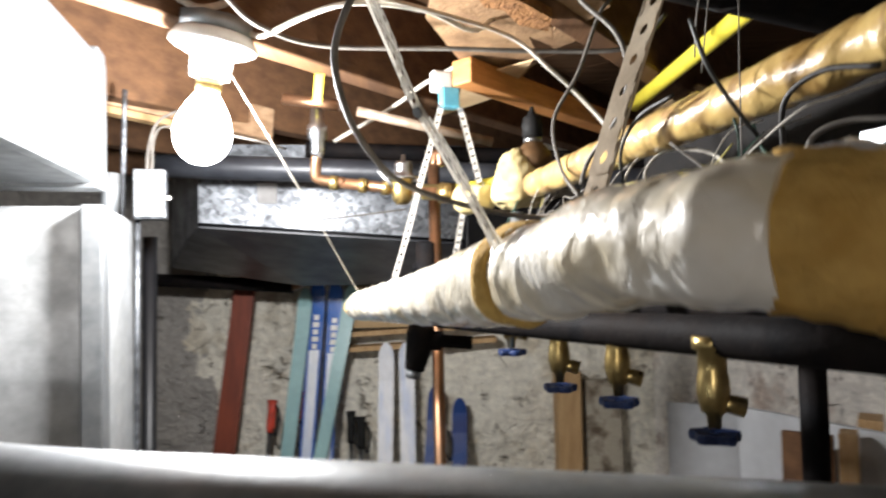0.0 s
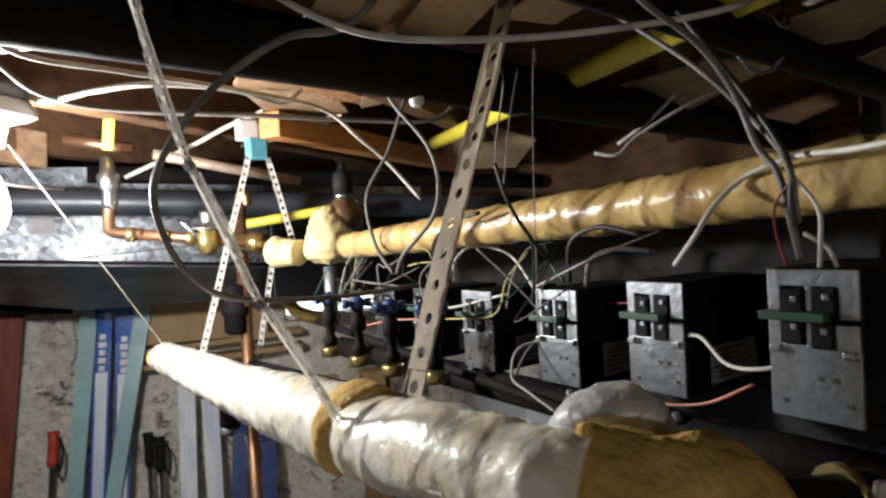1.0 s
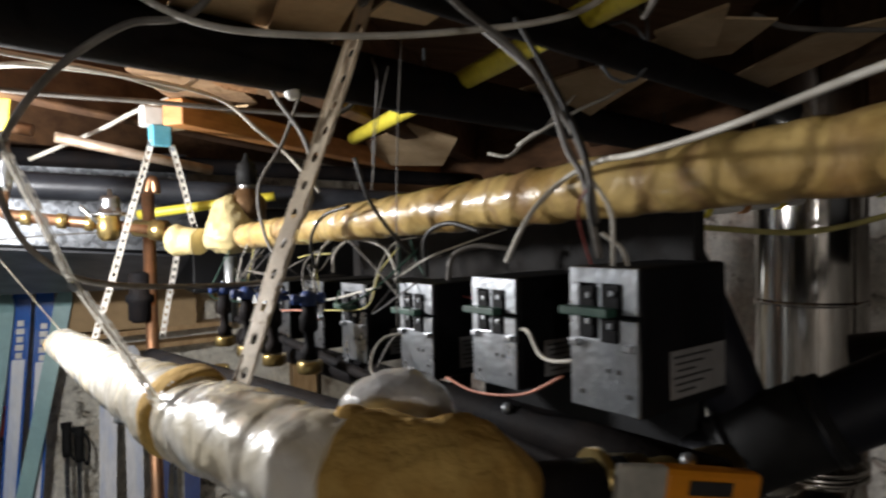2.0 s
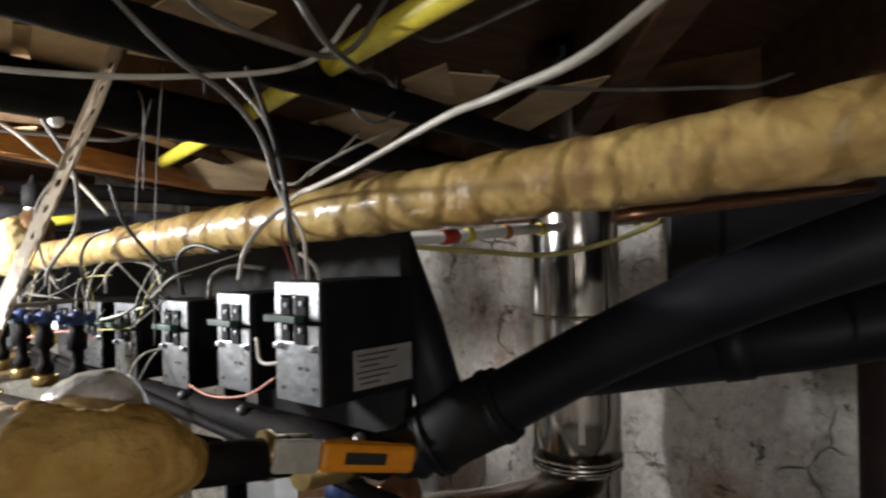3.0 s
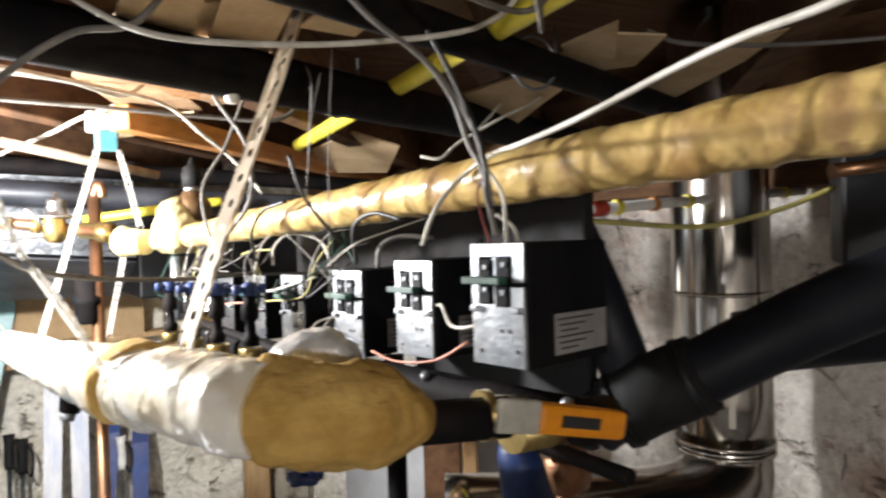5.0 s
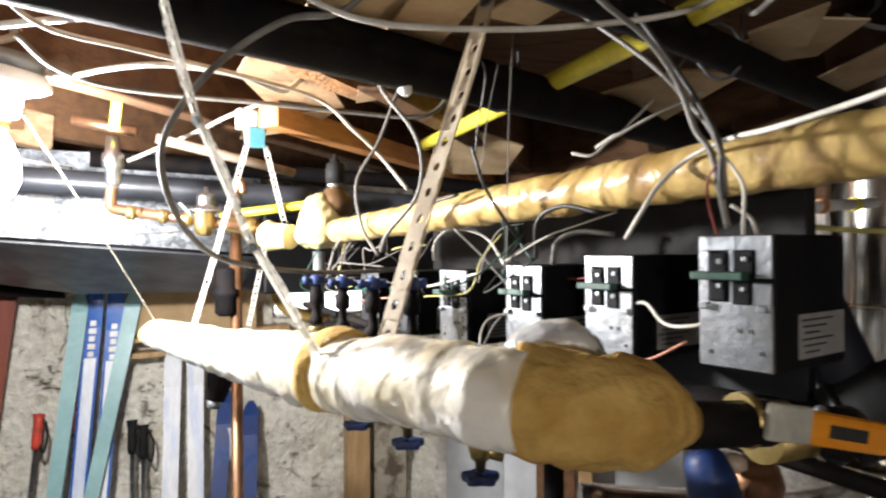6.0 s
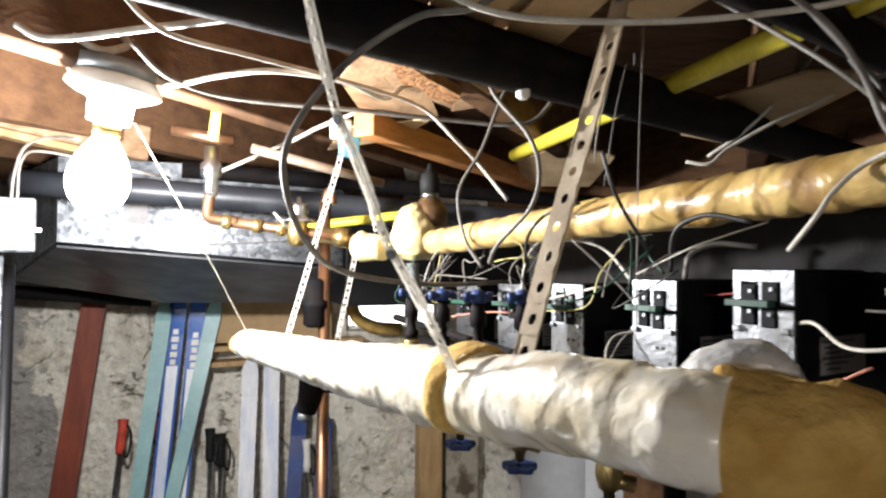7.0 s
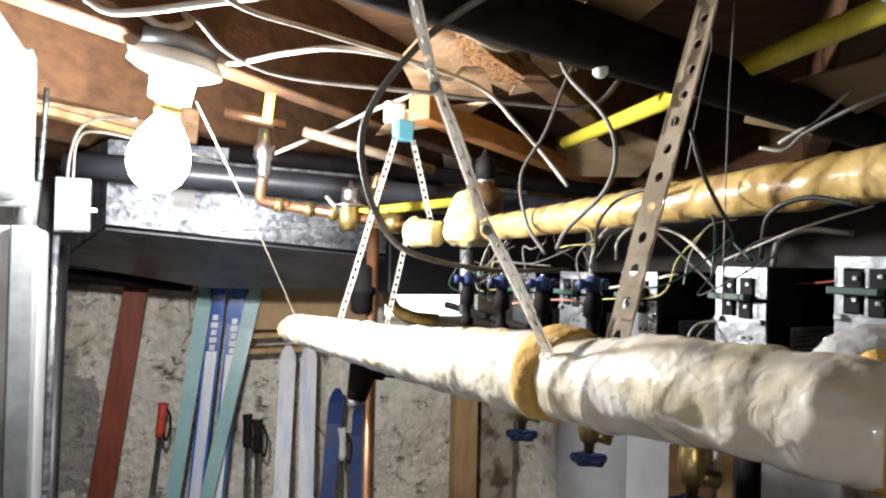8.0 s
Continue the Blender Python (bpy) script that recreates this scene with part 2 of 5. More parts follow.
# paler copy of the galvanised steel: strong light on the furnace cabinet is in its colour
LITZINC = mat("lit_galvanised_steel", (0.56, 0.58, 0.59), (0.44, 0.46, 0.47), 0.4, 0.5, scale=28, bump=0.05, fine=90)
GALVDARK = spangled("dusty_galvanised_steel", (0.22, 0.235, 0.255), (0.085, 0.09, 0.098))
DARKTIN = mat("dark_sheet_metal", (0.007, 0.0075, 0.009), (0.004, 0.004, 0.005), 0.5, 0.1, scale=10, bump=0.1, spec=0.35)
SHINY = mat("shiny_flue_metal", (0.62, 0.60, 0.56), (0.5, 0.48, 0.45), 0.16, 1.0, scale=9, bump=0.03, stretch=(6, 6, 1))
# duct underside's shade and iron pipe's sheen are put into this steel's colour
DARKSTEEL = mat("shade_and_sheen_steel", (0.045, 0.049, 0.058), (0.022, 0.024, 0.03), 0.42, 0.2, scale=14, bump=0.06)
IRON = mat("black_iron", (0.006, 0.006, 0.007), (0.013, 0.010, 0.009), 0.7, 0.0, scale=22, bump=0.2, spec=0.08)
ABS = mat("black_plastic_pipe", (0.006, 0.007, 0.011), (0.020, 0.020, 0.027), 0.5, scale=7, bump=0.06, spec=0.25, mixlo=0.45, mixhi=0.75)
COPPER = mat("aged_copper", (0.42, 0.22, 0.12), (0.25, 0.15, 0.09), 0.35, 0.9, scale=25, bump=0.05)
BRASS = mat("brass", (0.55, 0.42, 0.18), (0.38, 0.27, 0.10), 0.32, 0.95, scale=40, bump=0.05)
WRAP = plastic_wrap("white_plastic_wrap", (0.88, 0.85, 0.77), (0.74, 0.65, 0.46), 0.6)
CREAM = mat("cream_lagging", (0.66, 0.56, 0.30), (0.50, 0.40, 0.18), 0.5, scale=18, bump=0.5, fine=80, coat=0.2)
TANWRAP = plastic_wrap("yellowed_clear_wrap", (0.62, 0.44, 0.165), (0.34, 0.205, 0.06), 0.55, (0.34, -0.94, 0.06))
FIBRE = mat("yellow_fibreglass", (0.68, 0.46, 0.15), (0.42, 0.245, 0.06), 0.95, scale=22, bump=0.8, fine=120, spec=0.2)
YELLOW = mat("yellow_plastic", (0.92, 0.80, 0.09), (0.80, 0.66, 0.06), 0.4, scale=18, bump=0.05)
CABLE = mat("white_cable_jacket", (0.62, 0.59, 0.52), (0.42, 0.39, 0.33), 0.5, scale=30, bump=0.05)
CABLEGREY = mat("grey_cable_jacket", (0.17, 0.155, 0.135), (0.09, 0.08, 0.07), 0.55, scale=30, bump=0.05)
CABLEBLACK = mat("black_cable_jacket", (0.03, 0.028, 0.026), None, 0.5, scale=30, bump=0.05)
REDWIRE = mat("red_wire", (0.22, 0.03, 0.02), None, 0.5, bump=0)
PINKWIRE = mat("salmon_wire", (0.75, 0.30, 0.20), None, 0.5, bump=0)
GREENWIRE = mat("green_wire", (0.015, 0.07, 0.045), None, 0.5, bump=0)
YELLOWWIRE = mat("yellow_wire", (0.62, 0.55, 0.18), None, 0.5, bump=0)
RUST = mat("dull_hanger_iron", (0.42, 0.33, 0.25), (0.26, 0.18, 0.12), 0.5, 0.5, scale=40, bump=0.1)
ALU = mat("bare_aluminium_plate", (0.56, 0.58, 0.61), (0.30, 0.32, 0.34), 0.30, 1.0, scale=26, bump=0.13, fine=150)
BLACKCASE = mat("black_device_case", (0.005, 0.005, 0.006), (0.009, 0.009, 0.010), 0.6, scale=25, bump=0.04, spec=0.12)
PORCELAIN = mat("white_porcelain", (0.85, 0.85, 0.83), (0.78, 0.78, 0.74), 0.2, scale=8, bump=0)
BULB = glow("lit_bulb", (1.0, 0.97, 0.95), 40.0)
BLUEPAINT = mat("blue_handle_paint", (0.012, 0.040, 0.16), (0.008, 0.022, 0.09), 0.5, scale=40, bump=0.1)
LIGHTBLUE = mat("light_blue_plastic", (0.15, 0.50, 0.66), (0.10, 0.40, 0.55), 0.4, bump=0)
WHITEPL = mat("white_plastic", (0.80, 0.80, 0.76), (0.68, 0.66, 0.60), 0.4, scale=10, bump=0.05)
CARD = mat("brown_cardboard", (0.50, 0.35, 0.19), (0.42, 0.28, 0.14), 0.85, scale=5, bump=0.05)
PAPER = mat("printed_label_paper", (0.30, 0.295, 0.29), (0.22, 0.215, 0.21), 0.6, scale=20, bump=0)
INK = mat("dark_ink", (0.03, 0.03, 0.03), None, 0.6, bump=0)
ORANGE = mat("orange_plastic", (0.82, 0.30, 0.01), (0.70, 0.24, 0.01), 0.45, scale=20, bump=0.05)
SKIBLUE = mat("blue_ski_lacquer", (0.02, 0.13, 0.50), (0.02, 0.10, 0.42), 0.25, scale=10, bump=0, coat=0.5)
SKITEAL = mat("pale_teal_ski_base", (0.30, 0.50, 0.50), (0.24, 0.42, 0.44), 0.4, scale=8, bump=0.02)
SKIWHITE = mat("white_ski_lacquer", (0.88, 0.90, 0.94), (0.60, 0.68, 0.86), 0.25, scale=14, stretch=(1.5, 1, 0.25), bump=0, coat=0.5, mixlo=0.48, mixhi=0.66)
SKINAVY = mat("navy_ski_lacquer", (0.02, 0.06, 0.22), (0.02, 0.04, 0.16), 0.3, scale=10, bump=0)
REDWOOD = mat("dark_red_stained_board", (0.24, 0.052, 0.024), (0.15, 0.03, 0.015), 0.5, scale=8, stretch=(4, 4, 0.6), bump=0.1)
RUBBER = mat("black_rubber", (0.010, 0.010, 0.010), None, 0.7, bump=0.05, spec=0.25)
REDPL = mat("red_plastic", (0.62, 0.07, 0.04), None, 0.4, bump=0)
WHITESHEET = mat("pale_grey_sheet", (0.58, 0.60, 0.62), (0.48, 0.50, 0.52), 0.6, scale=3, bump=0.05)
PINE = mat("pine_stud", (0.50, 0.33, 0.16), (0.38, 0.23, 0.10), 0.65, scale=8, stretch=(6, 6, 1), bump=0.1)
TANPAPER = mat("torn_tan_paper", (0.62, 0.46, 0.27), (0.46, 0.31, 0.165), 0.85, scale=9, bump=0.3, fine=90)


# ---- building helpers ----
def catmull(pts, n=8):
    P = [Vector(p) for p in pts]
    if len(P) < 3:
        return P
    Q = [P[0] * 2 - P[1]] + P + [P[-1] * 2 - P[-2]]
    out = []
    for i in range(1, len(Q) - 2):
        a, b, c, d = Q[i - 1:i + 3]
        for k in range(n):
            t = k / n
            out.append(0.5 * ((2 * b) + (c - a) * t + (2 * a - 5 * b + 4 * c - d) * t * t + (3 * b - a - 3 * c + d) * t ** 3))
    return out + [P[-1]]


def tube(bm, pts, r, seg=10, wobble=0.0, flat=1.0, caps=True):
    """A tube along pts; r is one radius or one for each point."""
    pts = [Vector(p) for p in pts]
    n = len(pts)
    rs = r if hasattr(r, "__len__") else [r] * n
    d0 = (pts[1] - pts[0]).normalized()
    u = d0.orthogonal().normalized() if abs(d0.z) > 0.9 else d0.cross(Vector((0, 0, 1))).normalized()
    rings = []
    for i, p in enumerate(pts):
        d = (pts[min(i + 1, n - 1)] - pts[max(i - 1, 0)]).normalized()
        u = (u - d * u.dot(d)).normalized()
        v = d.cross(u)
        ring = []
        for k in range(seg):
            a = 2 * math.pi * k / seg
            rr = rs[i]
            if wobble:
                q = p + (u * math.cos(a) + v * math.sin(a)) * rr
                rr *= 1 + wobble * noise.noise(q * 38) + 0.6 * wobble * noise.noise(q * 90)
            ring.append(bm.verts.new(p + (u * math.cos(a) + v * math.sin(a) * flat) * rr))
        rings.append(ring)
    for a, b in zip(rings, rings[1:]):
        for k in range(seg):
            f = bm.faces.new((a[k], a[(k + 1) % seg], b[(k + 1) % seg], b[k]))
            f.smooth = True
    if caps:
        bm.faces.new(list(reversed(rings[0])))
        bm.faces.new(rings[-1])
    return bm


def box(bm, c, size, m=None, bevel=0.0):
    """A box of that size centred on c, turned by the matrix m."""
    r = bmesh.ops.create_cube(bm, size=1.0)
    vs = r["verts"]
    M = Matrix.Translation(c) @ (m.to_4x4() if m else Matrix.Identity(4)) @ Matrix.Diagonal((*size, 1))
    bmesh.ops.transform(bm, matrix=M, verts=vs)
    if bevel:
        es = list({e for v in vs for e in v.link_edges})
        bmesh.ops.bevel(bm, geom=es, offset=bevel, segments=2, affect="EDGES", profile=0.5)
    return bm


def prism(bm, outline, z0, z1):
    lo = [bm.verts.new((x, y, z0)) for x, y in outline]
    hi = [bm.verts.new((x, y, z1)) for x, y in outline]
    n = len(lo)
    bm.faces.new(list(reversed(lo)))
    bm.faces.new(hi)
    for i in range(n):
        bm.faces.new((lo[i], lo[(i + 1) % n], hi[(i + 1) % n], hi[i]))
    return bm


def lathe(bm, at, profile, seg=20, m=None):
    """Turns a profile of (radius, height) round the z axis at a place, the axis turned by m."""
    m = m.to_3x3() if m else Matrix.Identity(3)
    rings = []
    for r, z in profile:
        rings.append([bm.verts.new(Vector(at) + m @ Vector((r * math.cos(2 * math.pi * k / seg), r * math.sin(2 * math.pi * k / seg), z))) for k in range(seg)])
    for a, b in zip(rings, rings[1:]):
        for k in range(seg):
            bm.faces.new((a[k], a[(k + 1) % seg], b[(k + 1) % seg], b[k])).smooth = True
    bm.faces.new(list(reversed(rings[0])))
    bm.faces.new(rings[-1])
    return bm


def rotz(deg):
    return Matrix.Rotation(radians(deg), 3, "Z")


def aim(d):
    """A turn that takes the z axis into the direction d."""
    return Vector(d).to_track_quat("Z", "Y").to_matrix()


def thing(name, at, label, category, group="", kind=""):
    ob = new(name)
    ob.location = at
    ob.empty_display_size = 0.02
    return tagged(ob, label, category, group, kind)


def base_of(ob):
    v = Vector(ob.location)
    while ob.parent:
        ob = ob.parent
        v = v + Vector(ob.location)
    return v


def part(name, bm, material, parent=None, label="", category="", group="", kind=""):
    """Links a bmesh in world places as one mesh object, under parent if there is one."""
    mesh = bpy.data.meshes.new(name)
    bmesh.ops.recalc_face_normals(bm, faces=bm.faces)
    bm.to_mesh(mesh)
    bm.free()
    mesh.materials.append(material)
    ob = new(name, mesh)
    if parent is not None:
        ob.parent = parent
        ob.location = -base_of(parent)
    return tagged(ob, label, category, group, kind)


def B():
    return bmesh.new()

# ---- structure ----
part("floor", box(B(), (0.3, 0.6, -0.05), (5.6, 6.4, 0.1)), CONCRETE, None, "bare grey concrete basement floor", "floor", kind="structure")


def rough_wall(name, p, q, z0, z1, thick, material, label, amp=0.022, step=0.03):
    """A wall of uneven masonry from p to q (the face that is seen), thick away from it to the left of p-q."""
    bm = B()
    p, q = Vector((*p, 0)), Vector((*q, 0))
    d = (q - p).normalized()
    nrm = Vector((-d.y, d.x, 0))
    nx, nz = max(2, int((q - p).length / step)), max(2, int((z1 - z0) / step))
    grid = []
    for j in range(nz + 1):
        row = []
        for i in range(nx + 1):
            w = p + (q - p) * (i / nx) + Vector((0, 0, z0 + (z1 - z0) * j / nz))
            k = noise.noise(w * 3.1) + 0.6 * noise.noise(w * 8.0) + 0.35 * noise.noise(w * 19.0)
            row.append(bm.verts.new(w + nrm * (amp * k)))
        grid.append(row)
    for j in range(nz):
        for i in range(nx):
            bm.faces.new((grid[j][i], grid[j][i + 1], grid[j + 1][i + 1], grid[j + 1][i])).smooth = True
    back = [bm.verts.new(v + nrm * thick) for v in (p + Vector((0, 0, z0)), q + Vector((0, 0, z0)), q + Vector((0, 0, z1)), p + Vector((0, 0, z1)))]
    bm.faces.new((back[3], back[2], back[1], back[0]))
    return part(name, bm, material, None, label, "wall", kind="structure")


# the north wall is built round its small window
WX0, WX1, WZ0, WZ1 = 0.17, 0.56, 1.632, 1.775
rough_wall("wall_north_west", (-2.3, 2.42), (WX0, 2.42), 0, 2.34, 0.25, STONE, "rough whitewashed fieldstone cellar wall", 0.034, 0.022)
rough_wall("wall_north_east", (WX1, 2.42), (1.5, 2.42), 0, 2.34, 0.25, STONE, "rough whitewashed fieldstone cellar wall", 0.034, 0.022)
rough_wall("wall_north_lower", (WX0, 2.42), (WX1, 2.42), 0, WZ0, 0.25, STONE, "rough whitewashed fieldstone cellar wall", 0.034, 0.022)
rough_wall("wall_north_upper", (WX0, 2.42), (WX1, 2.42), WZ1, 2.34, 0.25, STONE, "rough whitewashed fieldstone cellar wall", 0.034, 0.022)
window = thing("window_1", (0.365, 2.5, WZ0), "small bright cellar window with a white frame", "window", kind="structure")
bm = B()
for c, sz in (((0.365, 2.5, WZ0 + 0.006), (0.39, 0.04, 0.012)), ((0.365, 2.5, WZ1 - 0.006), (0.39, 0.04, 0.012)), ((WX0 + 0.006, 2.5, 1.7035), (0.012, 0.04, 0.118)), ((WX1 - 0.006, 2.5, 1.7035), (0.012, 0.04, 0.118))):
    box(bm, c, sz)
part("window_frame", bm, WHITEPL, window)
part("backdrop", box(B(), (0.365, 2.75, 1.72), (1.2, 0.02, 0.8)), glow("daylight_outside", (0.95, 0.97, 1.0), 2.2), None, "plain bright daylight outside the cellar window", "backdrop", kind="structure")
rough_wall("wall_east", (0.80, 2.42), (2.35, -1.6), 0, 2.34, 0.25, WHITEWALL, "cellar wall of stone with flaking whitewash", 0.03)
part("wall_west", box(B(), (-2.4, 0.3, 1.17), (0.2, 4.6, 2.34)), WHITEWALL, None, "plain whitewashed cellar wall", "wall", kind="structure")
part("wall_south", box(B(), (0.0, -2.1, 1.17), (5.0, 0.2, 2.34)), WHITEWALL, None, "plain whitewashed cellar wall", "wall", kind="structure")

bm = B()
d = Vector((2.35 - 0.80, -1.6 - 2.42, 0)).normalized()
box(bm, Vector((1.575, 0.41, 2.16)) - Vector((-d.y, d.x, 0)) * 0.03, ((Vector((1.55, -4.02, 0))).length, 0.14, 0.34), rotz(math.degrees(math.atan2(d.y, d.x))), 0.006)
part("sill_beam", bm, JOIST, None, "dark old timber sill along the top of the wall", "beam", kind="structure")

# ceiling: subfloor boards over joists
ANG = 38.0
J = Vector((math.sin(radians(ANG)), math.cos(radians(ANG)), 0))
K = Vector((J.y, -J.x, 0))
bm = B()
for i in range(-16, 18):
    c = Vector((0.3, 0.4, 2.335)) + J * (0.142 * i)
    box(bm, c, (5.0, 0.138, 0.022), rotz(-ANG))
part("ceiling", bm, SUBFLOOR, None, "brown board subfloor seen from below", "ceiling", kind="structure")
for i, off in enumerate((-1.25, -0.85, -0.42, 0.0, 0.41, 0.82, 1.22, 1.62, 2.03, 2.44, 2.85)):
    c = Vector((0.06, 1.06, 2.23)) + K * (off - 0.19) + J * (-0.6)
    part("joist", box(B(), c, (0.045, 5.4, 0.19), rotz(-ANG), 0.004), JOIST, None, "old brown timber floor joist overhead", "joist", "floor joists", kind="structure")

def scrap(name, pts, z, th, material, label, category="board"):
    bm = B()
    prism(bm, pts, z, z + th)
    return part(name, bm, material, None, label, category)


BROWNBOARD = mat("brown_broken_board", (0.33, 0.205, 0.105), (0.20, 0.115, 0.055), 0.85, scale=26, bump=0.5, fine=140)
SPLINTER = mat("raw_split_wood", (0.40, 0.19, 0.065), (0.22, 0.10, 0.035), 0.9, scale=60, bump=0.9, fine=240)
scrap("ceiling_scrap", [(-0.001, 0.866), (0.013, 0.745), (0.043, 0.707), (0.126, 0.852), (0.18, 0.909), (0.198, 0.99), (0.152, 0.943), (0.189, 1.053), (0.176, 1.092), (0.157, 1.262), (0.117, 1.182), (0.063, 1.083)], 2.142, 0.004, BROWNBOARD, "torn brown building board hanging under the joists", "board")
scrap("ceiling_scrap", [(0.147, 0.751), (0.191, 0.766), (0.244, 0.827), (0.223, 0.88), (0.217, 0.931), (0.224, 0.957), (0.197, 0.991), (0.183, 0.911), (0.187, 0.854)], 2.138, 0.005, BROWNBOARD, "torn brown building board beside the iron pipe", "board")
scrap("ceiling_scrap", [(0.026, 0.653), (0.059, 0.681), (0.089, 0.729), (0.163, 0.816), (0.166, 0.861), (0.123, 0.836), (0.098, 0.787), (0.072, 0.775)], 2.118, 0.014, SPLINTER, "broken orange-brown splinter of board under the joists")
scrap("ceiling_scrap", [(0.112, 0.624), (0.132, 0.513), (0.204, 0.485), (0.238, 0.698), (0.18, 0.675), (0.141, 0.647)], 2.142, 0.004, TANPAPER, "tan board lying over the iron pipe")


# thin tan boards added under the joists, standing in for lit subfloor
for z, pts in ((2.131, [(0.15, 0.64), (0.148, 0.40), (0.21, 0.37), (0.225, 0.66)]),
               (2.131, [(0.05, 0.60), (0.065, 0.47), (0.135, 0.42), (0.132, 0.63), (0.10, 0.64)]),
               (2.131, [(0.02, 1.38), (0.03, 1.14), (0.17, 1.02), (0.15, 1.21)]),
               (2.131, [(0.57, 0.53), (0.56, 0.42), (0.64, 0.40), (0.70, 0.52), (0.65, 0.58)]),
               (2.131, [(0.235, 0.52), (0.25, 0.41), (0.31, 0.42), (0.30, 0.53)]),
               (2.131, [(0.82, 0.67), (0.73, 0.43), (0.76, 0.33), (0.83, 0.45), (0.93, 0.70)]),
               (2.131, [(0.23, 0.39), (0.25, 0.31), (0.33, 0.33), (0.32, 0.40), (0.28, 0.405)])):
    scrap("ceiling_scrap", pts, z, 0.0025, TANPAPER, "thin tan board standing in for lit subfloor")

def lamp_tilted_board(corners, material, label):
    """A thin board, lower at one end so that it catches more lamp light."""
    bm = B()
    lo = [bm.verts.new(c) for c in corners]
    hi = [bm.verts.new(Vector(c) + Vector((0, 0, 0.004))) for c in corners]
    bm.faces.new(lo)
    bm.faces.new(list(reversed(hi)))
    for k in range(len(lo)):
        bm.faces.new((lo[k - 1], hi[k - 1], hi[k], lo[k]))
    return part("ceiling_scrap", bm, material, None, label, "board")


# the slope of these boards is added to brighten them under the lamp
lamp_tilted_board([(0.551, 0.863, 2.136), (0.568, 0.624, 2.128), (0.63, 0.566, 2.115), (0.663, 0.695, 2.11), (0.738, 0.96, 2.1), (0.631, 0.993, 2.122)], TANPAPER, "torn tan board tilted to catch light beyond the gas pipe")
lamp_tilted_board([(0.49, 1.463, 2.137), (0.531, 1.253, 2.152), (0.657, 1.284, 2.128), (0.716, 1.526, 2.092), (0.576, 1.65, 2.102)], TANPAPER, "torn tan board tilted to catch light over the orange rail")
lamp_tilted_board([(0.54, 0.47, 2.127), (0.53, 0.356, 2.119), (0.604, 0.448, 2.114), (0.586, 0.504, 2.122)], TANPAPER, "torn tan board tilted to catch light beside the iron pipes")

# ---- ducts ----
def obox(bm, a, b, depth, z0, z1, bevel=0.004):
    """A box whose seen side stands on the line a-b, going back depth to the left of a-b."""
    a, b = Vector((*a, 0)), Vector((*b, 0))
    d = (b - a).normalized()
    n = Vector((-d.y, d.x, 0))
    c = (a + b) / 2 + n * (depth / 2)
    return box(bm, (c.x, c.y, (z0 + z1) / 2), ((b - a).length, depth, z1 - z0), rotz(math.degrees(math.atan2(d.y, d.x))), bevel)


duct = thing("trunk_duct", (-0.7, 0.5, 1.935), "bright galvanised sheet metal trunk duct under the joists", "duct")
part("casing", obox(B(), (-0.34, 0.2), (-0.50, 1.0), 0.55, 1.935, 2.135, 0.012), GALV, duct)
part("seam", obox(B(), (-0.486, 0.94), (-0.497, 0.985), 0.52, 1.928, 2.14, 0.003), GALV, duct)
furn = thing("furnace_casing", (-0.8, 1.0, 0), "galvanised sheet metal furnace casing", "furnace")
part("cabinet", obox(B(), (-0.47, 0.93), (-0.535, 1.16), 0.6, 0.0, 1.9, 0.006), LITZINC, furn)
part("corner_flange", obox(B(), (-0.462, 0.905), (-0.476, 0.953), 0.03, 0.0, 1.9, 0.003), GALV, furn)

# tapered return duct across the back; its sloping underside is coloured dark as shade
ret = thing("return_duct", (-0.1, 1.6, 1.77), "dusty galvanised duct with a sloping underside coloured in shade", "duct")
bm = B()
x0, x1 = -0.56, 0.08
vs = [bm.verts.new(v) for v in ((x0, 1.56, 1.928), (x1, 1.646, 1.877), (x1, 2.0, 1.775), (-0.80, 2.0, 1.845), (x0, 1.56, 2.12), (x1, 1.646, 2.12), (x1, 2.0, 2.12), (-0.80, 2.0, 2.12))]
for f in ((0, 1, 5, 4), (1, 2, 6, 5), (2, 3, 7, 6), (3, 0, 4, 7), (4, 5, 6, 7)):
    bm.faces.new([vs[i] for i in f])
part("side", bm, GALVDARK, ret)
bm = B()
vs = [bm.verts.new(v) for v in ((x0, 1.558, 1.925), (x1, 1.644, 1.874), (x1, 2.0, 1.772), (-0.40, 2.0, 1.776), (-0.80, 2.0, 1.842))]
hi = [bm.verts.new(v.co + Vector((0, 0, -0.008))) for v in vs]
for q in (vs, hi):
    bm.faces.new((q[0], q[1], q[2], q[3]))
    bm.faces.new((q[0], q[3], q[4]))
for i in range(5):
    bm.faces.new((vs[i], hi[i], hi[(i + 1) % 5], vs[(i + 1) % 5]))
part("underside", bm, DARKSTEEL, ret, "sheet metal underside coloured dark as shade")

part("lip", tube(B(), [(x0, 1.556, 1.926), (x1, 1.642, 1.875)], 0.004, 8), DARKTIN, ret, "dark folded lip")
part("black_stretch", obox(B(), (0.085, 1.63), (0.78, 1.73), 0.35, 1.775, 1.985, 0.006), DARKTIN, ret, "black stretch")
part("sticker", box(B(), (-0.40, 1.579, 2.0), (0.045, 0.002, 0.05), rotz(7.7)), PAPER, ret, "white paper sticker")
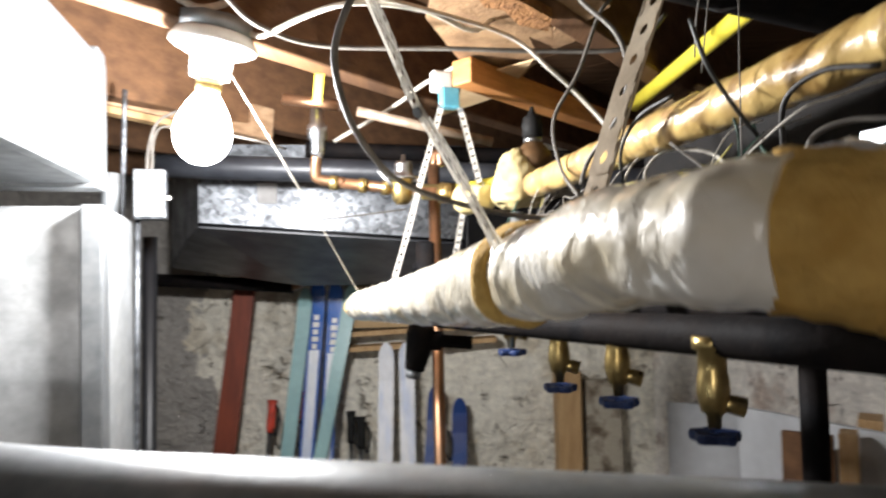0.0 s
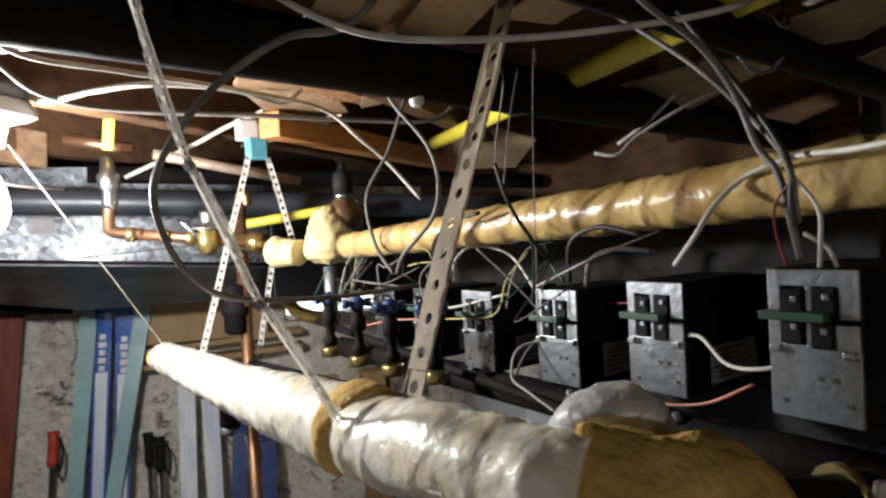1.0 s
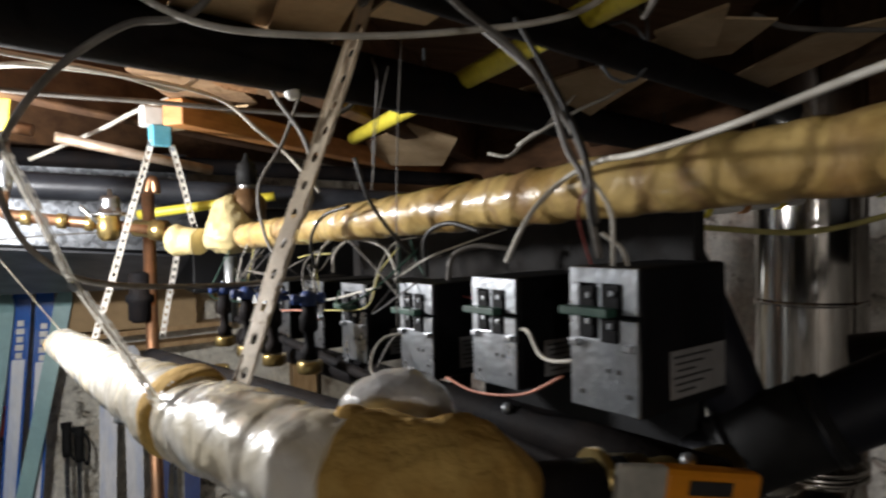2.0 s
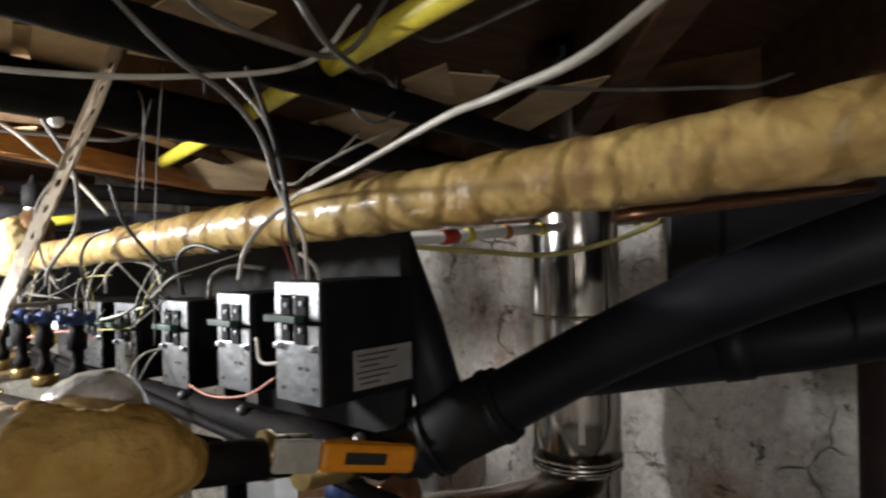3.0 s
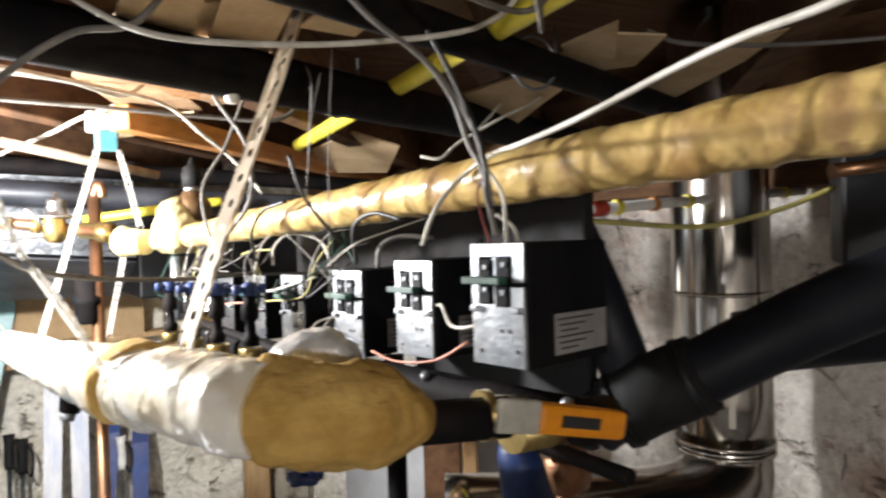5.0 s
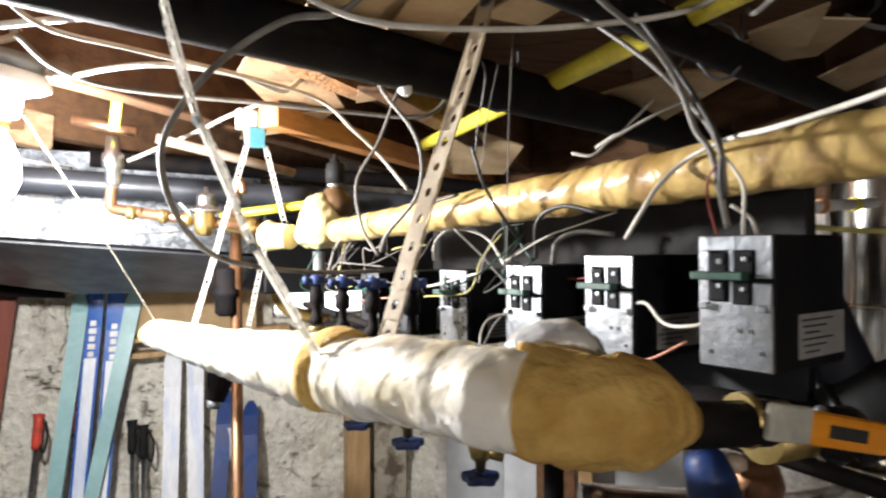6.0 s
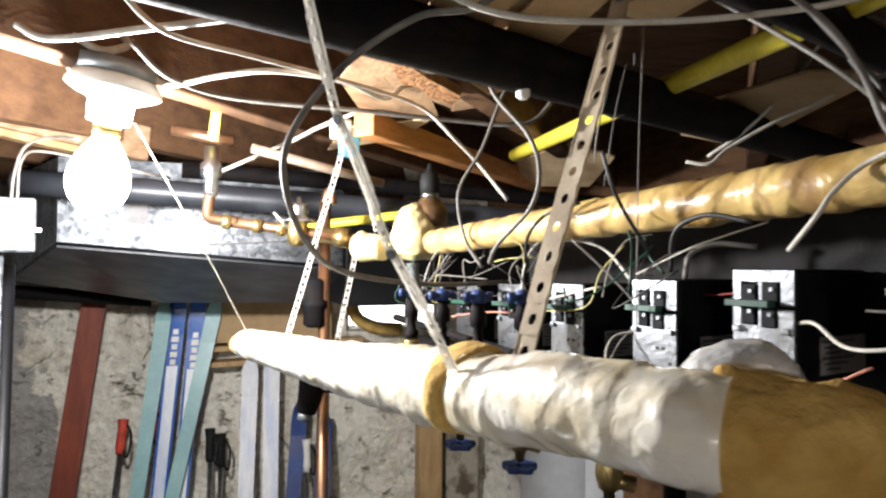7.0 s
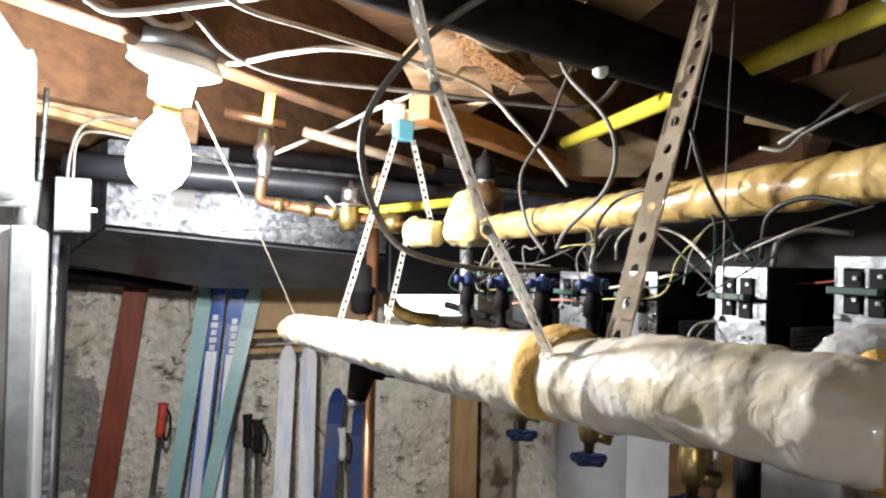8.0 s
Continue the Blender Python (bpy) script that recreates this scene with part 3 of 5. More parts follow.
near = part("near_flue_pipe", tube(B(), catmull([(-0.82, 0.52, 0.0), (-0.82, 0.52, 1.0), (-0.82, 0.52, 1.52), (-0.75, 0.51, 1.645), (-0.55, 0.46, 1.655), (-0.25, 0.37, 1.648), (-0.08, 0.335, 1.645), (0.12, 0.30, 1.640), (0.42, 0.25, 1.632)], 6), 0.045, 28), GALV, None, "bright galvanised round pipe below eye level", "pipe")

# ---- the insulated pipes ----
def lagged(path, r0, r1, n, wob, seg=32, lap=0.05, pitch=0.055):
    """Lagging along a path: uneven in girth, its film wound on in overlapping laps."""
    pts = catmull(path, n)
    m = len(pts)
    bm = B()
    u = (pts[1] - pts[0]).cross(Vector((0, 0, 1))).normalized()
    run, rings = 0.0, []
    for i, p in enumerate(pts):
        if i:
            run += (p - pts[i - 1]).length
        d = (pts[min(i + 1, m - 1)] - pts[max(i - 1, 0)]).normalized()
        u = (u - d * u.dot(d)).normalized()
        v = d.cross(u)
        r = (r0 + (r1 - r0) * i / (m - 1)) * (1 + 0.04 * noise.noise((run * 22, 4, 2)))
        ring = []
        for k in range(seg):
            a = 2 * math.pi * k / seg
            w = u * math.cos(a) + v * math.sin(a)
            q = p + w * r
            ph = (run / pitch + 0.9 * noise.noise((run * 7, 3, 9)) + 0.30 * math.sin(a) + 0.35 * noise.noise(q * 30) + 0.5 * noise.noise((run * 9, 1, 5))) % 1.0
            step = lap * (ph if ph < 0.88 else (1 - ph) * 7.3)
            ring.append(bm.verts.new(p + w * (r * (0.985 + step + wob * noise.noise(q * 38) + 0.4 * wob * noise.noise(q * 95)))))
        rings.append(ring)
    for a, c in zip(rings, rings[1:]):
        for k in range(seg):
            bm.faces.new((a[k], a[(k + 1) % seg], c[(k + 1) % seg], c[k])).smooth = True
    bm.faces.new(list(reversed(rings[0])))
    bm.faces.new(rings[-1])
    return bm


up = thing("insulated_heating_pipe", (0.3, 0.5, 1.9), "pipe lagged in yellowed clear plastic wrap under the ceiling", "pipe")
UP = [(0.152, 0.93, 1.917), (0.212, 0.743, 1.927), (0.273, 0.557, 1.937), (0.336, 0.37, 1.947), (0.409, 0.183, 1.959), (0.484, -0.003, 1.972), (0.547, -0.158, 1.984)]
part("lagging", lagged(UP, 0.0182, 0.0268, 70, 0.05, 52, 0.095, 0.050), TANWRAP, up)
part("tape_joint", tube(B(), [(0.533, -0.123, 1.981), (0.538, -0.134, 1.982), (0.544, -0.150, 1.983)], [0.0285, 0.0300, 0.0295], 28, 0.05), TANWRAP, up)
part("tee_lagging", lagged([(0.543, -0.148, 1.984), (0.572, -0.190, 1.996), (0.598, -0.214, 2.05), (0.602, -0.216, 2.13)], 0.0295, 0.037, 12, 0.05), TANWRAP, up)

def lumpy_cone(at, profile):
    """A turned shape dented all over, like wrapped lagging."""
    bm = lathe(B(), at, [tuple(Vector(profile[i]).lerp(Vector(profile[i + 1]), k / 4)) for i in range(len(profile) - 1) for k in range(4)] + [profile[-1]], 40)
    c = Vector(at) + Vector((0, 0, 0.04))
    for v in bm.verts:
        v.co += (v.co - c) * (0.16 * noise.noise(v.co * 42) + 0.08 * noise.noise(v.co * 110))
    return bm


# lagged air separator with its vent
sep = thing("air_separator", (0.13, 1.0, 1.88), "lagged air separator with a brass and black air vent", "separator")
part("lagging", lumpy_cone((0.136, 1.0, 1.892), [(0.022, 0.0), (0.038, 0.006), (0.043, 0.022), (0.039, 0.042), (0.032, 0.062), (0.024, 0.080), (0.014, 0.091), (0.005, 0.094)]), CREAM, sep, "cream wrapped lagging")
part("side_lagging", tube(B(), catmull([(0.042, 1.06, 1.915), (0.065, 1.045, 1.912), (0.09, 1.02, 1.91)], 6), [0.014, 0.02, 0.024, 0.026, 0.027, 0.026, 0.025, 0.023, 0.022, 0.022, 0.022, 0.022, 0.022], 20, 0.12), CREAM, sep)
part("vent_base", lathe(B(), (0.163, 1.005, 1.945), [(0.03, 0.0), (0.03, 0.03), (0.018, 0.045), (0.014, 0.05)], 20), mat("dull_bronze", (0.20, 0.12, 0.06), (0.12, 0.07, 0.035), 0.45, 0.7), sep, "dull bronze base")
part("collar", lathe(B(), (0.163, 1.005, 1.994), [(0.015, 0.0), (0.015, 0.006), (0.013, 0.008)], 16), ALU, sep)
part("vent_cap", lathe(B(), (0.163, 1.005, 2.002), [(0.016, 0.0), (0.017, 0.022), (0.015, 0.026), (0.015, 0.032), (0.008, 0.036), (0.004, 0.045), (0.003, 0.05)], 16), RUBBER, sep, "black plastic cap")
part("drop_pipe", tube(B(), [(0.134, 1.004, 1.78), (0.134, 1.004, 1.885)], 0.010, 12), GALV, sep)

low = thing("lagged_supply_pipe", (0.05, 0.6, 1.7), "pipe lagged in white plastic-wrapped fibreglass", "pipe")
LOW = [(-0.140, 1.21, 1.734), (-0.125, 1.155, 1.739), (-0.017, 0.73, 1.762), (0.026, 0.565, 1.774), (0.058, 0.432, 1.7835)]
part("far_wrap", lagged(LOW, 0.0245, 0.0335, 60, 0.07, 44, 0.05, 0.08), WRAP, low)
part("cut_end", tube(B(), [(-0.143, 1.222, 1.7335), (-0.146, 1.234, 1.733)], [0.0235, 0.018], 20, 0.2), FIBRE, low, "frayed yellow fibreglass end")
def open_seam(a, b, r, gape, seg=44, rows=9):
    """Soft lagging bulging out of a gap between two wraps: widest on top, closing towards the underside."""
    a, b = Vector(a), Vector(b)
    d = (b - a).normalized()
    u = d.cross(Vector((0, 0, 1))).normalized()
    v = u.cross(d)
    bm, rings = B(), []
    for i in range(rows):
        f = i / (rows - 1)
        ring = []
        for k in range(seg):
            t = 2 * math.pi * k / seg
            w = u * math.cos(t) + v * math.sin(t)
            top = max(0.0, 0.55 + 0.45 * math.sin(t))
            c = a + d * ((b - a).length * f * (0.45 + 0.55 * top) + gape * f * top ** 2)
            q = c + w * r
            ring.append(bm.verts.new(c + w * (r * (0.93 + (0.05 + 0.10 * top) * math.sin(math.pi * f) + 0.09 * noise.noise(q * 45)))))
        rings.append(ring)
    for p, q in zip(rings, rings[1:]):
        for k in range(seg):
            bm.faces.new((p[k], p[(k + 1) % seg], q[(k + 1) % seg], q[k])).smooth = True
    bm.faces.new(list(reversed(rings[0])))
    bm.faces.new(rings[-1])
    return bm


part("exposed_band", open_seam((0.0570, 0.438, 1.7838), (0.0650, 0.411, 1.7868), 0.0348, 0.016), FIBRE, low, "exposed yellow fibreglass band")
LOW2 = [(0.0645, 0.409, 1.7865), (0.073, 0.375, 1.7895), (0.093, 0.30, 1.799), (0.118, 0.235, 1.8), (0.135, 0.215, 1.799)]
part("near_wrap", lagged(LOW2, 0.0308, 0.0285, 40, 0.09, 56, 0.06, 0.05), WRAP, low)
part("bare_end", tube(B(), catmull([(0.130, 0.225, 1.799), (0.152, 0.210, 1.797), (0.182, 0.203, 1.793), (0.208, 0.200, 1.788), (0.229, 0.198, 1.783)], 8), [0.0302 + 0.0028 * math.sin(min(1, k / 9) * math.pi / 2) - 0.020 * max(0, (k - 17) / 15) ** 1.6 for k in range(33)], 40, 0.17), FIBRE, low, "bare yellow fibreglass")
part("wrap_flap", tube(B(), catmull([(0.15, 0.285, 1.808), (0.165, 0.262, 1.822), (0.185, 0.25, 1.822), (0.205, 0.245, 1.805)], 6), [0.008 + 0.014 * math.sin(math.pi * k / 18) for k in range(19)], 18, 0.35, 0.8), mat("loose_clear_film", (0.72, 0.72, 0.70), (0.5, 0.5, 0.5), 0.25, scale=20, bump=0.5, coat=0.4), low, "loose crumpled plastic film")
part("pipe_stub", tube(B(), [(0.218, 0.199, 1.783), (0.285, 0.195, 1.779)], 0.014, 16), IRON, low)

# ---- overhead pipes ----
def straight_pipe(name, a, b, r, material, label, seg=16, category="pipe"):
    return part(name, tube(B(), [Vector(a).lerp(Vector(b), k / 8) for k in range(9)], r, seg, 0.01), material, None, label, category)


def hanger(a, r, top, parent_label):
    """A wire loop that holds a pipe to the joists."""
    a = Vector(a)
    ring = [a + Vector((math.cos(t), 0, math.sin(t))) * r for t in [2 * math.pi * k / 12 for k in range(13)]]
    return part("pipe_hanger", tube(B(), ring + [Vector((a.x + r, a.y, top))], 0.002, 6), GALV, None, parent_label, "hanger", "pipe hangers")


straight_pipe("iron_pipe", (-0.55, 0.263, 2.100), (1.50, 1.232, 2.100), 0.030, IRON, "black iron pipe hung under the joists", 24)
straight_pipe("iron_pipe", (-0.30, 0.125, 2.105), (1.40, 0.86, 2.105), 0.0195, IRON, "black iron pipe hung under the joists", 24)
for h in ((0.32, 0.675, 2.10), (0.95, 0.972, 2.10), (0.5, 0.471, 2.105)):
    hanger(h, 0.032, 2.15, "thin wire hanger round the iron pipe")
straight_pipe("yellow_gas_pipe", (0.410, 1.27, 2.12), (0.428, -0.35, 2.12), 0.0135, YELLOW, "yellow plastic-coated gas pipe")
straight_pipe("yellow_gas_pipe", (-0.02, 1.40, 1.965), (0.25, 1.33, 2.0), 0.010, YELLOW, "yellow plastic-coated gas pipe behind the separator")
# lighter than the other iron: its blue-grey sheen is partly in the colour
straight_pipe("iron_pipe", (-0.60, 1.42, 2.045), (0.70, 1.46, 1.985), 0.027, DARKSTEEL, "black iron pipe along the dusty duct", 24)
straight_pipe("iron_pipe", (-0.30, 1.55, 2.10), (0.9, 1.75, 2.07), 0.02, IRON, "black iron pipe under the joists", 16)
rail = thing("timber_rail", (0.50, 1.54, 2.1), "orange-brown timber rail under the joists", "timber")
part("rail", box(B(), (0.50, 1.54, 2.118), (0.04, 1.36, 0.042), rotz(-41), 0.003), ORANGEWOOD, rail)
for k in (-0.55, -0.2, 0.2, 0.55):
    q = Vector((0.50, 1.54, 2.118)) + rotz(-41) @ Vector((-0.0205, k, 0.004))
    part("nail", lathe(B(), q, [(0.003, 0), (0.003, 0.002)], 8, aim(rotz(-41) @ Vector((-1, 0, 0)))), IRON, rail)
edge_timber = thing("timber_rail", (-0.47, 1.3, 2.03), "rough timber with pale edges beyond the duct", "timber")
part("rail", box(B(), (-0.529, 1.335, 2.159), (0.44, 0.04, 0.075), rotz(42.5) @ Matrix.Rotation(radians(4.5), 3, "Y"), 0.004), mat("pale_edged_pine", (0.40, 0.26, 0.15), (0.24, 0.14, 0.075), 0.75, scale=9, stretch=(1, 6, 6), bump=0.2), edge_timber)
part("batten", box(B(), (-0.549, 1.310, 2.115), (0.30, 0.03, 0.014), rotz(42.5) @ Matrix.Rotation(radians(4.5), 3, "Y"), 0.002), PINE, edge_timber, "pale pine batten")
part("pipe_clip", lathe(B(), (0.174, 0.602, 2.062), [(0.004, 0.0), (0.008, 0.004), (0.008, 0.012), (0.004, 0.016)], 10), WHITEPL, None, "small white plastic clip under the iron pipe", "clip")

# ---- lamp ----
def lampholder(at, tilt, label):
    t = thing("ceiling_lampholder", at, label, "lamp", "porcelain lampholders")
    part("metal_box", lathe(B(), at, [(0.05, 0.025), (0.05, 0.045)], 8, tilt), GALV, t, "galvanised octagonal box")
    part("porcelain_base", lathe(B(), at, [(0.03, 0.026), (0.05, 0.024), (0.058, 0.012), (0.058, 0.006), (0.047, 0.0), (0.028, -0.008), (0.026, -0.035), (0.02, -0.037)], 40, tilt), PORCELAIN, t)
    part("skirt_ring", lathe(B(), at, [(0.0265, -0.021), (0.0275, -0.0225), (0.0275, -0.0245), (0.026, -0.026)], 40, tilt), PORCELAIN, t)
    part("socket", lathe(B(), at, [(0.017, -0.037), (0.017, -0.052), (0.015, -0.054)], 20, tilt), BRASS, t)
    b = part("bulb", lathe(B(), at, [(0.0135, -0.053), (0.016, -0.058), (0.023, -0.068), (0.031, -0.082), (0.0365, -0.098), (0.0385, -0.112), (0.0365, -0.126), (0.031, -0.138), (0.023, -0.147), (0.012, -0.153), (0.003, -0.1545)], 40, tilt), BULB, t, "lit white bulb")
    b.visible_shadow = False
    return t


lampholder(LAMP, LAMP_TILT, "white porcelain lampholder with a lit bare bulb")
rear = lampholder(REAR_LAMP, None, "white porcelain lampholder with a lit bare bulb at the back")
part("drop_rod", tube(B(), [REAR_LAMP + Vector((0, 0, 0.044)), REAR_LAMP + Vector((0, 0, 0.31))], 0.008, 10), GALV, rear)

# ---- perforated straps ----
def strap(name, a, b, width, pitch, hole, material, label, facing):
    """A flat iron strap with a row of punched holes, from a to b."""
    a, b = Vector(a), Vector(b)
    d = (b - a).normalized()
    s = d.cross(Vector(facing)).normalized()
    n = s.cross(d).normalized()
    bm = B()
    cnt = int((b - a).length / pitch)
    seg = 8
    for side in (0, 1):
        off = n * (0.0009 * (1 if side else -1))
        for i in range(cnt):
            c = a + d * (pitch * (i + 0.5)) + off + n * (0.003 * math.sin(i * 0.5))
            inner, outer = [], []
            for k in range(seg):
                t = 2 * math.pi * k / seg
                cx, cy = math.cos(t), math.sin(t)
                m = max(abs(cx), abs(cy))
                inner.append(bm.verts.new(c + d * (hole * cx * 1.25) + s * (hole * cy * 0.9)))
                outer.append(bm.verts.new(c + d * (pitch / 2 * cx / m) + s * (width / 2 * cy / m)))
            for k in range(seg):
                bm.faces.new((inner[k], inner[(k + 1) % seg], outer[(k + 1) % seg], outer[k]))
    for e in (-1, 1):
        box(bm, (a + b) / 2 + s * (e * width / 2), (0.0006, 0.0019, (b - a).length), Matrix((s, n, d)).transposed())
    t = thing(name, a, label, "strap", "perforated straps")
    part("band", bm, material, t)
    for p in (a + d * (pitch * 0.5),):
        part("bolt", lathe(B(), p - n * 0.003, [(hole * 1.5, 0), (hole * 1.5, 0.0015), (hole * 0.9, 0.0055), (hole * 0.5, 0.006)], 8, aim(n)), GALV, t, "small steel bolt")
    return t


STRAPIRON = mat("pale_brown_strap_iron", (0.72, 0.62, 0.47), (0.50, 0.41, 0.30), 0.4, 0.1, scale=40, bump=0.1)
strap("perforated_strap", (0.226, 0.478, 2.14), (0.0945, 0.405, 1.798), 0.0172, 0.0262, 0.0042, STRAPIRON, "dull brown perforated hanger strap holding the lagged pipe", (0.82, 0.55, 0.1))
PALE = thin_white("pale_plastic_strap", (0.84, 0.82, 0.77))
strap("perforated_strap", (-0.085, 0.372, 2.14), (-0.045, 0.378, 1.985), 0.0064, 0.0118, 0.0024, PALE, "pale narrow perforated hanger strap", (0.85, 0.5, 0))
strap("perforated_strap", (-0.045, 0.378, 1.985), (-0.008, 0.382, 1.895), 0.0064, 0.0118, 0.0024, PALE, "pale narrow perforated hanger strap", (0.85, 0.5, 0))
strap("perforated_strap", (-0.008, 0.382, 1.895), (0.047, 0.389, 1.797), 0.0064, 0.0118, 0.0024, PALE, "pale narrow perforated hanger strap round the lagged pipe", (0.85, 0.5, 0))
strap("perforated_strap", (0.022, 1.06, 2.075), (-0.066, 1.022, 1.765), 0.0082, 0.0135, 0.0030, PALE, "pale perforated hanger strap below a blue clip", (0.2, 0.95, 0))
strap("perforated_strap", (0.052, 1.07, 2.07), (0.083, 1.05, 1.93), 0.0082, 0.0135, 0.0030, PALE, "pale perforated hanger strap below a blue clip", (0.2, 0.95, 0))
strap("perforated_strap", (0.06, 1.15, 1.92), (0.025, 1.16, 1.74), 0.0082, 0.0135, 0.0030, PALE, "pale perforated hanger strap by the copper riser", (0.2, 0.95, 0))
clip = thing("cable_bracket", (0.034, 1.07, 2.07), "white bracket with a light blue plastic clip", "bracket")
part("bracket", box(B(), (0.022, 1.085, 2.118), (0.036, 0.02, 0.036), rotz(20), 0.004), WHITEPL, clip)
part("clip", box(B(), (0.034, 1.065, 2.084), (0.03, 0.022, 0.034), rotz(20), 0.002), LIGHTBLUE, clip, "light blue plastic clip")
part("wire_bail", tube(B(), catmull([(0.05, 1.07, 2.09), (0.055, 1.06, 2.12), (0.05, 1.07, 2.15)], 5), 0.0018, 6), IRON, clip)

# ---- copper water line with a pressure regulator ----
water = thing("copper_water_line", (-0.1, 1.12, 1.95), "copper water line with a lever valve and brass regulator", "pipe")
part("feed_pipe", tube(B(), [(-0.264, 1.165, 2.117), (-0.16, 1.15, 2.098)], 0.010, 14), COPPER, water)
part("grey_pipe", tube(B(), [(-0.13, 1.16, 2.09), (0.12, 1.24, 2.045)], 0.009, 14), RUST, water)
v = part("lever_valve", lathe(B(), (-0.193, 1.10, 1.995), [(0.009, 0), (0.012, 0.01), (0.012, 0.03), (0.017, 0.035), (0.017, 0.055), (0.012, 0.06), (0.010, 0.085)], 14), ALU, water, "nickel-plated valve body")
part("lever", box(B(), (-0.186, 1.085, 2.118), (0.016, 0.006, 0.062), Matrix.Rotation(radians(6), 3, "Y"), 0.002), YELLOW, v, "yellow plastic-sleeved lever")
part("drop", tube(B(), catmull([(-0.194, 1.10, 2.0), (-0.198, 1.108, 1.975), (-0.196, 1.112, 1.962), (-0.18, 1.115, 1.957), (-0.15, 1.118, 1.954)], 5), 0.0095, 14), COPPER, water)
for x in (-0.175, -0.125, -0.085):
    part("solder_ring", tube(B(), [(x, 1.117, 1.955 + (x + 0.175) * -0.12), (x + 0.014, 1.118, 1.9533 + (x + 0.175) * -0.12)], 0.0125, 14), BRASS, water)
part("branch", tube(B(), [(-0.16, 1.118, 1.954), (-0.03, 1.12, 1.938), (0.05, 1.09, 1.925)], 0.0095, 14), COPPER, water)
reg = part("regulator_body", lathe(B(), (-0.05, 1.115, 1.918), [(0.010, -0.004), (0.017, 0.004), (0.019, 0.02), (0.017, 0.034), (0.02, 0.038)], 18), BRASS, water, "brass regulator")
part("bell", lathe(B(), (-0.047, 1.117, 1.956), [(0.032, 0.0), (0.032, 0.004), (0.017, 0.006), (0.017, 0.012), (0.015, 0.014), (0.017, 0.018), (0.015, 0.022), (0.016, 0.026), (0.014, 0.032), (0.004, 0.034), (0.003, 0.045)], 18), ALU, reg, "nickel-plated bell")
part("side_plug", tube(B(), [(-0.047, 1.115, 1.925), (-0.09, 1.10, 1.972)], 0.004, 10), ALU, reg)
part("union", tube(B(), [(-0.012, 1.118, 1.935), (0.015, 1.11, 1.932), (0.016, 1.11, 1.932), (0.04, 1.10, 1.928)], [0.014, 0.014, 0.018, 0.018], 8), BRASS, water)
riser = thing("copper_riser", (0.006, 1.24, 0), "vertical copper water pipe with a black valve", "pipe")
part("pipe", tube(B(), [(0.006, 1.24, 0.0), (0.006, 1.24, 2.0)], 0.0115, 14), COPPER, riser)
part("valve_sleeve", lathe(B(), (-0.012, 1.24, 1.76), [(0.015, 0), (0.022, 0.006), (0.022, 0.035), (0.026, 0.04), (0.026, 0.05), (0.02, 0.055), (0.02, 0.09), (0.013, 0.095)], 16), IRON, riser, "black valve body")
part("cap", tube(B(), catmull([(0.02, 1.24, 2.0), (0.018, 1.24, 2.02), (0.012, 1.24, 2.025), (0.006, 1.24, 2.0)], 4), 0.009, 12), COPPER, riser)
drv = thing("drain_fitting", (-0.035, 1.06, 1.63), "black iron drain fitting under the lagged pipe", "fitting")
part("tee", tube(B(), [(-0.02, 1.06, 1.715), (-0.022, 1.06, 1.69), (-0.028, 1.06, 1.66), (-0.034, 1.06, 1.635)], [0.02, 0.024, 0.02, 0.016], 14), IRON, drv)
part("side_stub", tube(B(), [(-0.022, 1.06, 1.684), (0.012, 1.06, 1.681), (0.013, 1.06, 1.681), (0.062, 1.06, 1.677)], [0.016, 0.016, 0.011, 0.011], 14), IRON, drv)
part("tip", tube(B(), [(-0.034, 1.06, 1.637), (-0.038, 1.06, 1.622)], [0.013, 0.011], 12), GALV, drv)

# ---- manifolds with blue-handled drain valves ----
man = straight_pipe("manifold_pipe", (0.36, 0.20, 1.762), (0.16, 1.08, 1.742), 0.017, IRON, "black iron manifold pipe under the relays", 18)
straight_pipe("manifold_pipe", (0.276, 0.36, 1.738), (0.01, 1.08, 1.718), 0.017, IRON, "black iron return manifold pipe", 18)
for k in range(6):
    q = Vector((0.352, 0.214, 1.776)).lerp(Vector((0.17, 1.0, 1.757)), k / 5.5 + 0.03 * (k % 2))
    part("plug", lathe(B(), q + Vector((-0.006, -0.004, 0)), [(0.005, -0.003), (0.005, 0.002), (0.004, 0.004), (0.002, 0.005)], 8, aim((-0.5, -0.5, 0.7))), GALV, man, "bright steel plug")
straight_pipe("conduit", (0.36, 0.16, 1.735), (0.12, 1.08, 1.79), 0.006, IRON, "thin black conduit along the manifold", 10)


